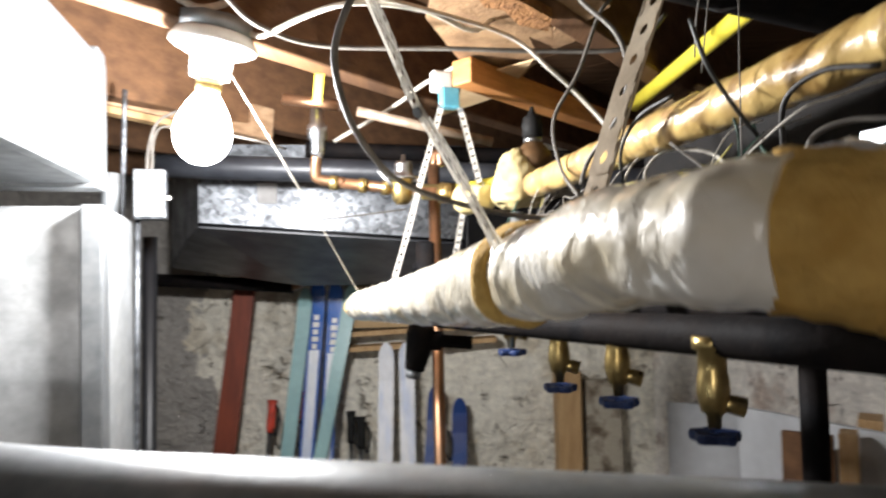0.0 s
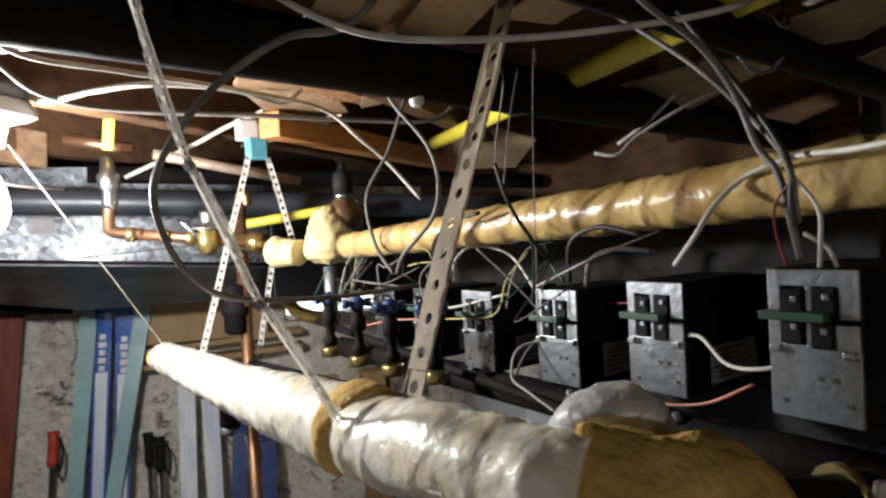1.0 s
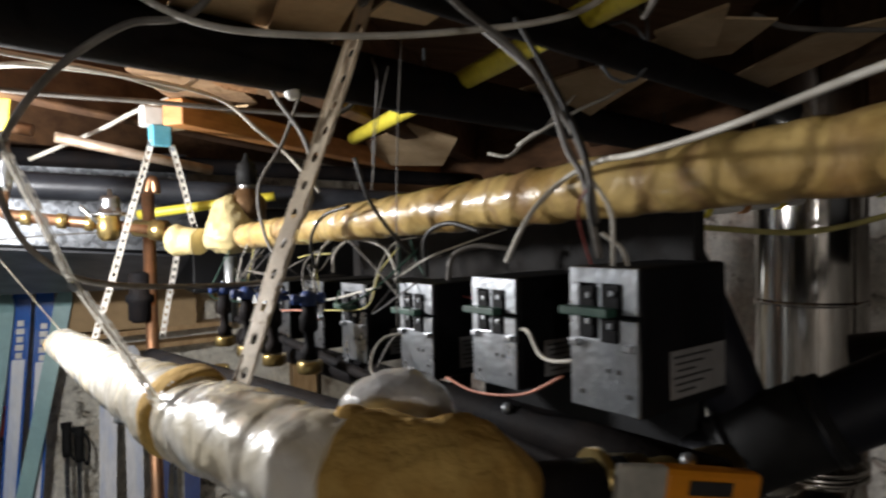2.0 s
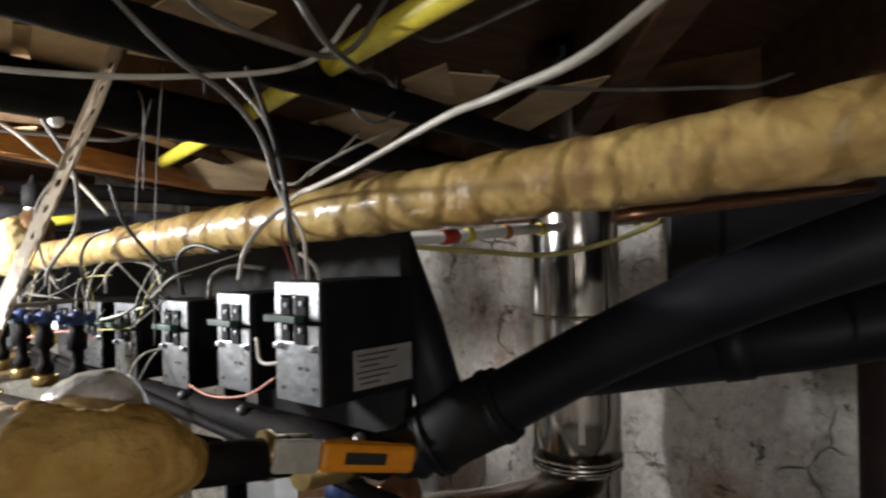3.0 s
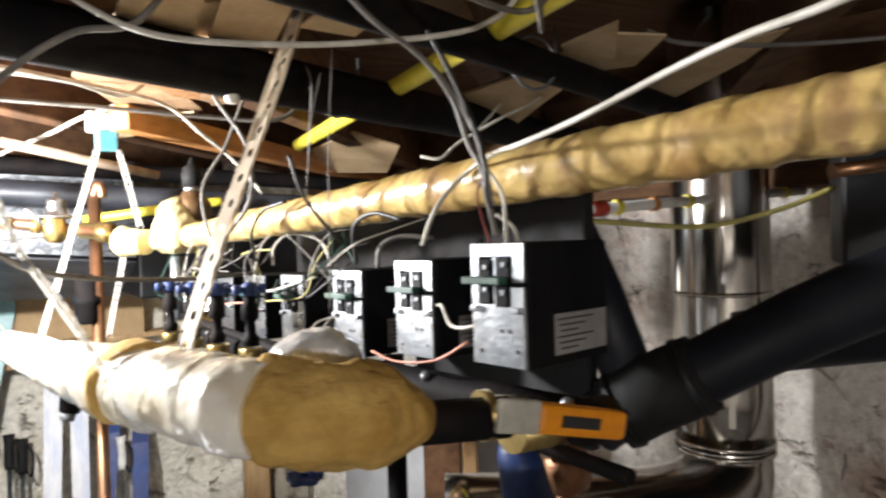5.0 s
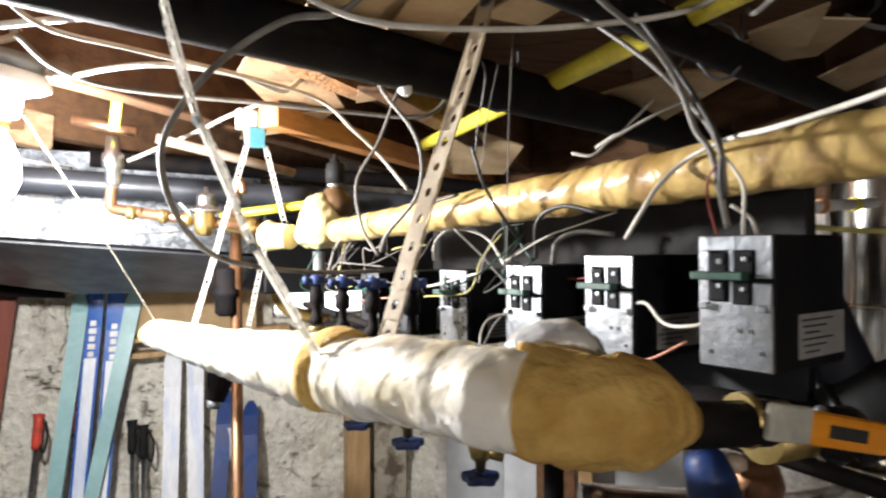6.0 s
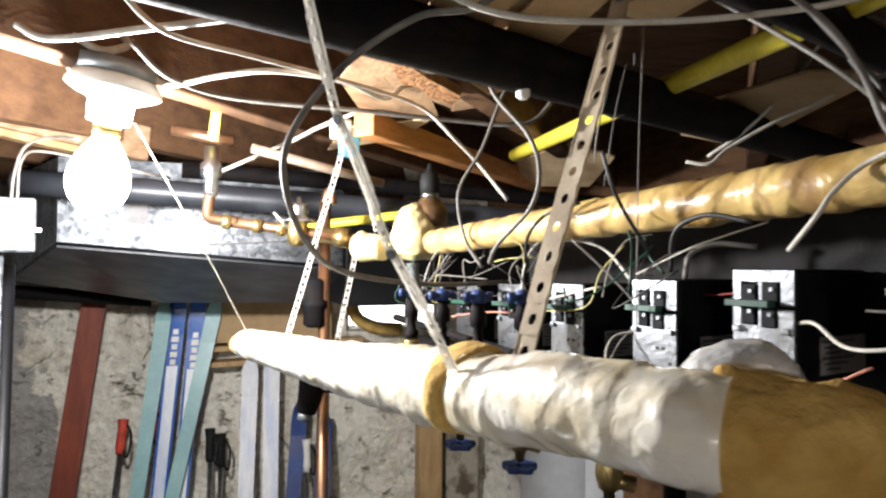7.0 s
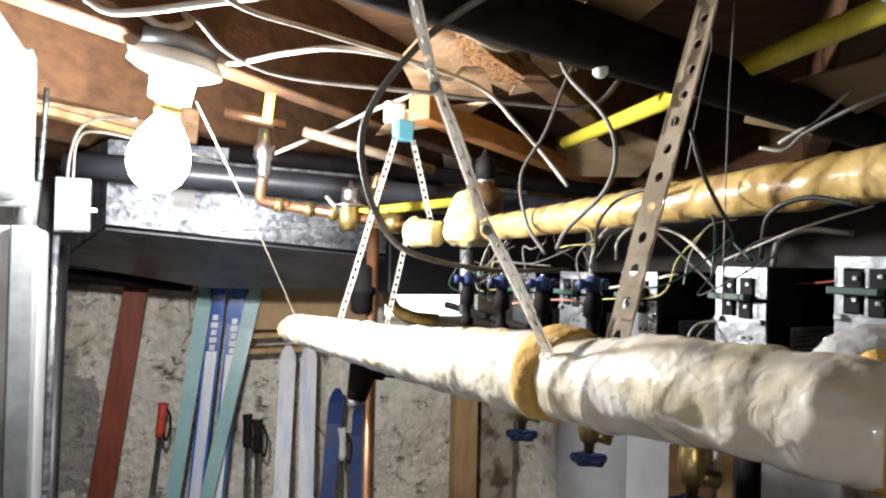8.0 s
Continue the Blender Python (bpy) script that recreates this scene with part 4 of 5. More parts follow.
def wheel_valve(at, r, top):
    x, y, z = at
    t = thing("drain_valve", at, "brass drain valve with a blue wheel handle", "valve", "drain valves under the manifold")
    part("body", lathe(B(), (x, y, z + 0.008), [(0.005, 0), (0.006, 0.010), (0.010, 0.013), (0.013, 0.026), (0.012, 0.04), (0.011, 0.044), (0.011, top - z - 0.02), (0.015, top - z - 0.018), (0.015, top - z - 0.008)], 14), BRASS, t)
    bm = B()
    n = 40
    rim = []
    for k in range(n):
        a = 2 * math.pi * k / n
        rr = r * (1 + 0.13 * math.cos(5 * a))
        rim.append([bm.verts.new((x + q * rr * math.cos(a), y + q * rr * math.sin(a), z + h)) for q, h in ((0.25, 0.004), (1.0, 0.005), (1.05, 0.002), (1.0, -0.002), (0.25, -0.001))])
    for k in range(n):
        a, b = rim[k], rim[(k + 1) % n]
        for j in range(5):
            bm.faces.new((a[j], b[j], b[(j + 1) % 5], a[(j + 1) % 5]))
    part("wheel", bm, BLUEPAINT, t, "blue painted wheel handle")
    part("outlet", tube(B(), [(x, y, z + 0.03), (x + 0.022, y - 0.006, z + 0.024)], [0.007, 0.008], 12), BRASS, t)
    return t


for q in ((0.105, 0.875, 1.680), (0.145, 0.744, 1.653), (0.180, 0.625, 1.658), (0.219, 0.495, 1.655)):
    wheel_valve(q, 0.0175, 1.735)


def zone_valve(at):
    x, y, z = at
    t = thing("zone_valve", at, "black zone valve with a blue lever cap", "valve", "zone valves over the manifold")
    part("body", lathe(B(), (x, y, z - 0.03), [(0.010, 0), (0.011, 0.010), (0.007, 0.014), (0.006, 0.030), (0.011, 0.034), (0.011, 0.050), (0.008, 0.054), (0.008, 0.062)], 12), IRON, t)
    bm = box(B(), (x, y, z + 0.040), (0.034, 0.011, 0.008), rotz(15), 0.003)
    for e in (-1, 1):
        q = Vector((x, y, z + 0.041)) + rotz(15) @ Vector((0.017 * e, 0, 0))
        lathe(bm, q, [(0.003, -0.007), (0.0048, -0.006), (0.0048, 0.004), (0.003, 0.005)], 8)
    lathe(bm, (x, y, z + 0.036), [(0.009, -0.004), (0.010, 0.0), (0.009, 0.010), (0.004, 0.013)], 12)
    cap = part("cap", bm, BLUEPAINT, t, "dark blue lever cap")
    part("screw", lathe(B(), (x, y, z + 0.049), [(0.003, 0.0), (0.003, 0.002), (0.001, 0.003)], 8), ALU, cap)
    part("nut", lathe(B(), (x, y, z - 0.046), [(0.014, 0), (0.015, 0.002), (0.015, 0.012), (0.014, 0.014)], 6), BRASS, t, "dull brass nut")
    return t


for q in ((0.118, 0.93, 1.80), (0.142, 0.83, 1.80), (0.165, 0.735, 1.802), (0.195, 0.655, 1.805)):
    zone_valve(q)

# ---- zone relays, with dark backing added behind ----
# dark sheets added to fill the darkness here; the upper one also shadows the wall
part("dark_backing", obox(B(), (0.435, 0.30), (0.33, 0.98), -0.014, 1.845, 1.962, 0.002), mat("black_plywood", (0.010, 0.010, 0.010), (0.018, 0.016, 0.015), 0.8, spec=0.2), None, "black plywood sheet added as dark backing for the relays", "board")
part("dark_backing", obox(B(), (0.438, 0.302), (0.392, 0.60), -0.012, 1.70, 1.842, 0.002), DARKTIN, None, "black lower sheet added to fill the dark gap behind the relays", "board")


def relay(at, turn, h):
    at = Vector(at)
    t = thing("zone_relay", at, "black zone relay with a bare aluminium wiring plate", "relay", "zone relays in a row")
    M = Matrix.Translation(at) @ turn.to_4x4()

    def b(c, s, bev=0.0):
        bm = box(B(), c, s, None, bev)
        bmesh.ops.transform(bm, matrix=M, verts=bm.verts)
        return bm
    hh = h / 2
    part("case", b((0.054, 0, 0), (0.10, 0.056, h), 0.003), BLACKCASE, t)
    lower = part("lower_plate", b((0.0015, 0, -hh * 0.48), (0.003, 0.055, hh * 0.98), 0.0008), ALU, t, "bare aluminium lower plate")
    for y in (-0.022, 0.022):
        part("screw", b((-0.002, y, -hh * 0.06), (0.005, 0.007, 0.005), 0.001), ALU, lower)
    for y, z in ((-0.012, -hh * 0.4), (-0.004, -hh * 0.4), (-0.02, -hh * 0.7), (0.018, -hh * 0.75)):
        part("punched_slot", b((-0.0004, y, z), (0.001, 0.003, 0.003)), INK, lower)
    top_plate = part("terminal_plate", b((0.0015, 0, hh * 0.88), (0.003, 0.055, hh * 0.22), 0.0006), ALU, t, "bare aluminium terminal plate")
    for y, w, z, l in ((-0.0215, 0.012, 0.58, 0.42), (-0.020, 0.014, 0.14, 0.34), (0.002, 0.004, 0.36, 0.84), (0.0235, 0.008, 0.36, 0.84)):
        part("plate_tongue", b((0.0015, y, hh * z), (0.003, w, hh * l), 0.0006), ALU, top_plate)
    for y, z, w in ((-0.0075, 0.60, 0.014), (0.0115, 0.56, 0.013), (-0.006, 0.16, 0.013), (0.012, 0.20, 0.012)):
        k = part("terminal_block", b((0.0015, y, hh * z), (0.007, w, hh * 0.36), 0.001), BLACKCASE, t)
        part("terminal_screw", b((-0.0025, y - 0.002, hh * (z + 0.05)), (0.002, 0.0042, 0.0042), 0.0008), ALU, k)
    part("terminal_strip", b((-0.006, 0.008, hh * 0.40), (0.010, 0.040, 0.006), 0.001), GREENWIRE, t, "dark green terminal strip")
    lab = part("side_label", b((0.066, -0.0285, -hh * 0.5), (0.066, 0.001, hh * 0.66)), PAPER, t, "grey printed side label")
    for k in range(6):
        part("printed_bar", b((0.058 - 0.004 * (k % 3), -0.0294, hh * (-0.26 - 0.095 * k)), (0.045 - 0.012 * (k % 3), 0.0006, 0.0012)), INK, lab)
    return t


for q, h in (((0.3135, 0.2515, 1.847), 0.096), ((0.306, 0.398, 1.833), 0.094), ((0.275, 0.51, 1.822), 0.094), ((0.245, 0.645, 1.815), 0.092), ((0.222, 0.775, 1.812), 0.09), ((0.197, 0.90, 1.808), 0.09)):
    relay(q, rotz(16), h)

# ---- ball valve and circulator ----
valve = thing("ball_valve", (0.35, 0.19, 1.75), "ball valve with an orange lever by the pump", "valve")
part("collar", tube(B(), [(0.268, 0.199, 1.781), (0.274, 0.199, 1.781), (0.276, 0.199, 1.781), (0.3, 0.197, 1.778)], [0.017, 0.017, 0.013, 0.013], 16), BRASS, valve)
part("tag", box(B(), (0.284, 0.178, 1.783), (0.032, 0.006, 0.022), Matrix.Rotation(radians(10), 3, "Y"), 0.002), mat("cream_tag_plastic", (0.60, 0.58, 0.50), None, 0.5, bump=0.05), valve, "white plastic tag")
lever = part("lever", box(B(), (0.341, 0.190, 1.769), (0.080, 0.014, 0.021), Matrix.Rotation(radians(13), 3, "Y") @ rotz(4), 0.004), ORANGE, valve, "orange plastic lever")
part("grip_recess", box(B(), (0.337, 0.1822, 1.770), (0.034, 0.0015, 0.008), Matrix.Rotation(radians(13), 3, "Y") @ rotz(4)), INK, lever)
part("body", tube(B(), [(0.30, 0.215, 1.762), (0.40, 0.235, 1.755)], 0.016, 16), BRASS, valve)
pump = thing("circulator_pump", (0.41, 0.35, 1.6), "blue and bronze circulator pump below the drain", "pump")
part("motor", tube(B(), [(0.418, 0.412, 1.687), (0.421, 0.408, 1.678), (0.424, 0.402, 1.66), (0.43, 0.398, 1.62)], [0.014, 0.020, 0.024, 0.028], 18), BLUEPAINT, pump, "blue motor housing")
part("volute", lathe(B(), (0.492, 0.418, 1.642), [(0.012, -0.03), (0.026, -0.02), (0.03, 0.0), (0.024, 0.02), (0.012, 0.028)], 18), mat("bronze", (0.36, 0.19, 0.10), (0.26, 0.12, 0.06), 0.4, 0.6), pump, "bronze volute")
part("knob", lathe(B(), (0.462, 0.412, 1.667), [(0.004, -0.008), (0.012, -0.003), (0.012, 0.006), (0.005, 0.011)], 14), mat("cream_knob", (0.66, 0.5, 0.36), None, 0.4), pump, "cream knob")
part("stem", tube(B(), [(0.492, 0.418, 0.0), (0.492, 0.418, 1.63)], 0.012, 12), COPPER, pump)
straight_pipe("conduit_riser", (0.37, 0.62, 0.0), (0.37, 0.62, 1.75), 0.013, IRON, "dark vertical conduit below the manifold", 12)

# ---- drains and flue ----
drain = thing("drain_pipe", (0.48, 0.25, 1.72), "black plastic drain pipe with a rubber coupling", "pipe")
part("long_run", tube(B(), catmull([(0.487, 0.256, 1.761), (0.555, 0.166, 1.826), (0.611, 0.05, 1.888), (0.69, -0.08, 1.945), (0.78, -0.22, 2.0)], 8), 0.029, 28, 0.01), ABS, drain)
cp = part("coupling", tube(B(), [(0.455, 0.29, 1.735), (0.475, 0.272, 1.752), (0.505, 0.232, 1.778)], [0.034, 0.035, 0.034], 24), RUBBER, drain, "black rubber coupling")
for c in ((0.462, 0.284, 1.741), (0.499, 0.240, 1.773)):
    c = Vector(c)
    d = Vector((0.05, -0.058, 0.043)).normalized()
    part("band_clamp", tube(B(), [c - d * 0.003, c + d * 0.003], 0.0362, 28), DARKTIN, cp)
part("vertical_length", tube(B(), [(0.472, 0.285, 1.76), (0.474, 0.33, 1.84), (0.47, 0.389, 1.94), (0.47, 0.395, 1.95)], 0.024, 20), ABS, drain)
part("lower_bend", tube(B(), catmull([(0.465, 0.28, 1.745), (0.452, 0.292, 1.735), (0.444, 0.302, 1.725)], 5), 0.028, 20), ABS, drain)
branch = thing("drain_branch", (0.85, 0.1, 1.77), "grey-black plastic drain branch", "pipe")
part("run", tube(B(), [(0.70, 0.36, 1.768), (0.836, 0.134, 1.819), (0.95, -0.03, 1.862), (1.1, -0.25, 1.915)], 0.037, 28, 0.01), ABS, branch)
part("hub", tube(B(), [(0.79, 0.205, 1.803), (0.805, 0.18, 1.809)], 0.0395, 28), ABS, branch)
hang = thing("pipe_bracket", (0.737, -0.022, 1.83), "dull galvanised hanger bracket at the drains", "hanger")
part("rod", tube(B(), [(0.742, -0.018, 1.826), (0.740, -0.020, 1.85), (0.738, -0.022, 1.875)], 0.0022, 8), GALV, hang)
part("bolt", lathe(B(), (0.737, -0.025, 1.915), [(0.006, 0), (0.006, 0.008)], 6), GALV, hang)
part("foil_scrap", tube(B(), catmull([(0.77, -0.05, 1.832), (0.80, -0.07, 1.842), (0.83, -0.10, 1.838), (0.87, -0.13, 1.845)], 4), 0.006, 8, 0.6, 0.4), ALU, hang, "crumpled foil scrap")

FX, FY = 1.072, 0.714
flue = thing("flue_pipe", (FX, FY, 1.3), "shiny sheet metal flue pipe", "flue")
part("upper_length", tube(B(), [(FX, FY, 1.80 + 0.1 * k) for k in range(-3, 6)], 0.0875, 40, 0.008), SHINY, flue)
part("lower_length", tube(B(), [(FX, FY, 1.40 + 0.03 * k) for k in range(0, 5)], 0.084, 40, 0.008), SHINY, flue)
for z in (1.505, 1.488, 1.782):
    part("crimp_ring", tube(B(), [(FX, FY, z), (FX, FY, z + 0.008)], 0.0905, 40), SHINY, flue)
part("seam_strip", box(B(), (FX - 0.056, FY - 0.0685, 1.9), (0.012, 0.003, 0.7), rotz(-38)), SHINY, flue)
part("elbow", tube(B(), catmull([(FX, FY, 1.46), (FX - 0.02, FY - 0.01, 1.43), (FX - 0.10, FY - 0.01, 1.40), (0.80, 0.74, 1.395), (0.55, 0.86, 1.40)], 6), 0.085, 36), SHINY, flue)
part("stem", tube(B(), [(0.6, 0.835, 0.0), (0.6, 0.835, 1.36)], 0.05, 20), SHINY, flue)
col = thing("steel_column", (1.393, 0.294, 0), "dark brown painted steel column", "column")
COLPAINT = mat("dark_brown_column_paint", (0.045, 0.024, 0.024), (0.03, 0.017, 0.017), 0.6, scale=12)
part("shaft", tube(B(), [(1.393, 0.294, 0.0), (1.393, 0.294, 2.05)], 0.0385, 24), COLPAINT, col)
part("cap_plate", box(B(), (1.393, 0.294, 2.06), (0.14, 0.14, 0.02), None, 0.003), COLPAINT, col)
pvc = thing("white_plastic_pipe", (0.6, 0.6, 1.93), "white plastic pipe with yellow couplings", "pipe")
PA, PB = Vector((0.56, 0.57, 1.930)), Vector((1.38, 0.76, 1.983))
part("pipe", tube(B(), [PA, PB], 0.0088, 14), WHITEPL, pvc)
for k, tint, word in ((0.165, REDPL, "red coupling"), (0.22, YELLOW, "yellow coupling"), (0.335, ORANGEWOOD, "brown coupling"), (0.455, YELLOW, "yellow coupling"), (0.64, YELLOW, "yellow coupling"), (0.89, YELLOW, "yellow coupling")):
    c = PA.lerp(PB, k)
    d = (PB - PA).normalized()
    w = 0.017 if tint is REDPL else 0.007
    part("coupling", tube(B(), [c - d * w, c - d * (w - 0.002), c + d * (w - 0.002), c + d * w], [0.0105, 0.012, 0.012, 0.0105], 14), tint, pvc, word)
straight_pipe("thin_copper_pipe", (0.56, 0.15, 1.943), (0.80, 0.05, 1.969), 0.006, COPPER, "thin copper pipe below the lagged pipe", 10)

# seamed black box added to fill the dark space behind the drains
bd = thing("dark_fill_box", (1.15, 0.15, 1.895), "black box added to fill the dark space behind the drains", "duct")
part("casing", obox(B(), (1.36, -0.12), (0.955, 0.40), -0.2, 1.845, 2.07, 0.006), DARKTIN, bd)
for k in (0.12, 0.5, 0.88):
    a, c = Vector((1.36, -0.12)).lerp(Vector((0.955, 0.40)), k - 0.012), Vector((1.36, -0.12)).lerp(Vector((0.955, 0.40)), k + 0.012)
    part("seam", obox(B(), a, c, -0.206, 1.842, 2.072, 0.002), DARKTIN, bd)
part("stud", box(B(), (1.0, 1.49, 0.72), (0.05, 0.09, 1.44), rotz(-35), 0.003), PINE, None, "bare pine stud behind the manifold", "stud", kind="structure")
# panel added to stand for the dark gap between the sheets
part("dark_panel", box(B(), (1.06, 1.78, 0.68), (0.12, 0.02, 1.36), rotz(-50), 0.003), REDWOOD, None, "dark red-brown panel filling the dark gap between the pale sheets", "board")

part("dark_panel", box(B(), (0.80, 1.40, 0.715), (0.10, 0.02, 1.43), rotz(-35), 0.003), JOIST, None, "dark red-brown board standing behind the manifold", "board")
part("stud", box(B(), (0.865, 1.36, 0.72), (0.035, 0.06, 1.44), rotz(-35), 0.003), PINE, None, "bare pine stud beside the red-brown board", "stud", kind="structure")

# ---- junction box and conduits by the furnace ----
jb = thing("junction_box", (-0.495, 1.128, 1.9), "small pale metal junction box on the duct", "junction box")
part("box_body", box(B(), (-0.495, 1.14, 1.943), (0.052, 0.035, 0.088), rotz(15), 0.003), GALVDARK, jb)
part("cover", box(B(), (-0.491, 1.121, 1.943), (0.046, 0.004, 0.08), rotz(15), 0.001), GALV, jb, "bare metal cover plate")
part("toggle", box(B(), (-0.462, 1.125, 1.935), (0.014, 0.006, 0.006), rotz(15)), WHITEPL, jb)
part("connector", tube(B(), [(-0.545, 1.09, 1.90), (-0.54, 1.09, 1.975)], 0.014, 16), GALV, jb)
straight_pipe("metal_conduit", (-0.56, 1.20, 0.0), (-0.518, 1.14, 1.92), 0.005, GALVDARK, "thin metal conduit beside the furnace", 10)
straight_pipe("metal_conduit", (-0.57, 1.19, 1.85), (-0.535, 1.13, 2.13), 0.0045, GALVDARK, "thin metal conduit beside the furnace", 10)
part("metal_channel", tube(B(), [(-0.585, 1.30, 0.0), (-0.565, 1.30, 1.88)], 0.014, 12), DARKTIN, None, "grey metal channel behind the furnace", "channel")

bar = thing("capped_iron_pipe", (-0.6, 2.2, 1.77), "black iron pipe under the duct with a copper cap", "pipe")
part("pipe", tube(B(), [(-0.96, 2.2, 1.80), (-0.475, 2.2, 1.765)], 0.0215, 16), IRON, bar)
part("cap", tube(B(), catmull([(-0.475, 2.2, 1.765), (-0.456, 2.2, 1.771), (-0.447, 2.2, 1.794), (-0.447, 2.2, 1.82)], 4), 0.015, 12), COPPER, bar, "copper end cap")
for x in (-0.757, -0.604):
    part("hook", tube(B(), [(x, 2.2, 1.775), (x, 2.194, 1.858)], 0.0038, 6), GALV, bar)

# ---- skis, poles and shelf at the back wall ----
def ski(top, low, w, material, label, base=None, stripes=0):
    """A ski whose tip is at top and that stands on the floor along the line through low."""
    top, low = Vector(top), Vector(low)
    foot = top + (low - top) * (top.z / (top.z - low.z))
    d = (top - foot).normalized()
    s = Vector((1, 0, 0))
    n = s.cross(d).normalized()
    L = (top - foot).length
    t = thing("ski", foot, label, "ski", "skis leaning on the wall")

    def blade(a0, a1, off, th, wf=1.0):
        bm = B()
        rows = []
        for k in range(33):
            u = a0 + (a1 - a0) * (k / 20 * 0.965 if k < 20 else 0.965 + 0.035 * (k - 20) / 12)
            ww = w * wf * (0.86 + 0.14 * (2 * u - 1) ** 2)
            e = (1 - u) * L
            if e < 0.06:
                ww *= max(0.35, math.sqrt(max(0, 1 - (1 - e / 0.06) ** 2)))
            bend = -0.03 * max(0, 1 - e / 0.12) ** 2
            c = foot + d * (L * u) - n * (bend - off)
            rows.append([bm.verts.new(c + s * (ww / 2 * a) + n * (th * b)) for a, b in ((-1, -1), (1, -1), (1, 1), (-1, 1))])
        for a, b in zip(rows, rows[1:]):
            for k in range(4):
                bm.faces.new((a[k], a[(k + 1) % 4], b[(k + 1) % 4], b[k]))
        bm.faces.new(rows[0])
        bm.faces.new(rows[-1])
        return bm
    bl = part("blade", blade(0, 1, 0, 0.005), material, t)
    if base:
        part("base_stripe", blade(0.0, 0.86, 0.0056, 0.0006, 0.70), base, bl, "white centre panel")
    for k in range(stripes):
        u = 0.862 + 0.014 * k
        part("mark", blade(u, u + 0.010, 0.0062, 0.0006, 0.34 + 0.1 * (k % 2)), WHITEPL, bl, "plain white mark")
    bind = box(B(), foot + d * (L * 0.47) + n * 0.012, (w * 0.9, 0.02, 0.10), None, 0.003)
    part("binding", bind, RUBBER, t)
    return t


ski((-0.405, 2.33, 1.79), (-0.453, 2.25, 1.107), 0.054, SKIBLUE, "blue and white cross-country ski standing against the wall", SKIWHITE, 7)
ski((-0.343, 2.33, 1.776), (-0.386, 2.25, 1.103), 0.054, SKIBLUE, "blue and white cross-country ski standing against the wall", SKIWHITE, 7)
ski((-0.283, 2.31, 1.762), (-0.409, 2.20, 1.104), 0.05, SKITEAL, "pale teal cross-country ski leaning across its neighbours")
ski((-0.446, 2.31, 1.750), (-0.506, 2.20, 1.164), 0.05, SKITEAL, "pale teal cross-country ski standing against the wall")
ski((-0.171, 2.33, 1.553), (-0.181, 2.25, 1.074), 0.056, SKIWHITE, "white and pale blue ski standing against the wall")
ski((-0.101, 2.33, 1.553), (-0.1, 2.25, 1.07), 0.056, SKIWHITE, "white and pale blue ski standing against the wall")
ski((0.001, 2.33, 1.40), (-0.027, 2.25, 1.067), 0.055, SKINAVY, "navy blue ski standing against the wall")
ski((0.083, 2.33, 1.35), (0.073, 2.25, 1.062), 0.055, SKINAVY, "navy blue ski standing against the wall")


def pole(top, foot, grip, label):
    top, foot = Vector(top), Vector(foot)
    t = thing("ski_pole", foot, label, "ski pole", "ski poles")
    d = (top - foot).normalized()
    part("shaft", tube(B(), [foot, top - d * 0.1], 0.0075, 10), ALU, t)
    g = part("grip", tube(B(), [top - d * 0.11, top - d * 0.09, top - d * 0.03, top], [0.012, 0.015, 0.014, 0.018], 12), grip, t)
    side = Vector((0.03, -0.01, 0))
    part("wrist_strap", tube(B(), catmull([top, top + side - d * 0.05, top + side * 0.8 - d * 0.12, top - d * 0.07], 6), 0.004, 6), RUBBER, g)
    return t


pole((-0.302, 2.32, 1.32), (-0.286, 2.1, 0.0), RUBBER, "black-gripped metal ski pole")
pole((-0.266, 2.32, 1.30), (-0.258, 2.1, 0.0), RUBBER, "black-gripped metal ski pole")
pole((-0.475, 2.30, 1.40), (-0.60, 2.05, 0.0), REDPL, "red-gripped metal ski pole")
pole((-0.57, 2.30, 1.37), (-0.66, 2.05, 0.0), REDPL, "red-gripped metal ski pole")
pole((0.02, 2.30, 1.27), (0.03, 2.1, 0.0), WHITEPL, "white-gripped metal ski pole")

shelf = thing("wall_shelf", (-0.1, 2.33, 1.54), "raw yellow pine shelf on the stone wall", "shelf")
for z in (1.598, 1.545):
    part("board", box(B(), (-0.06, 2.36, z), (0.56, 0.09, 0.018), Matrix.Rotation(radians(-2.5), 3, "Y"), 0.002), PINE, shelf)
part("cardboard_box", box(B(), (-0.10, 2.36, 1.685), (0.41, 0.09, 0.15), None, 0.003), CARD, None, "plain brown cardboard carton on the shelf", "box")
foam = thing("foam_sleeve", (0.17, 2.2, 1.6), "yellowed foam sleeve by the window", "foam")
part("sleeve", tube(B(), catmull([(0.17, 2.36, 1.79), (0.19, 2.34, 1.70), (0.26, 2.33, 1.655), (0.36, 2.33, 1.645)], 6), 0.022, 14, 0.15), FIBRE, foam)
part("post", box(B(), (0.468, 2.34, 0.72), (0.085, 0.09, 1.44), None, 0.004), PINE, None, "bare pine stud against the wall", "stud", kind="structure")
part("stained_post", box(B(), (0.60, 2.37, 0.70), (0.13, 0.05, 1.40), None, 0.004), mat("stained_concrete_strip", (0.42, 0.38, 0.30), (0.12, 0.09, 0.06), 0.9, scale=14, mixlo=0.45, mixhi=0.6), None, "stained strip of wall beside the stud", "trim", kind="structure")
sheet = thing("pale_sheet", (0.95, 2.2, 0), "pale grey flat sheet leaning on the wall", "panel", "pale sheets")
part("face", box(B(), (0.98, 2.0, 0.71), (0.52, 0.02, 1.30), rotz(-30), 0.003), WHITESHEET, sheet)
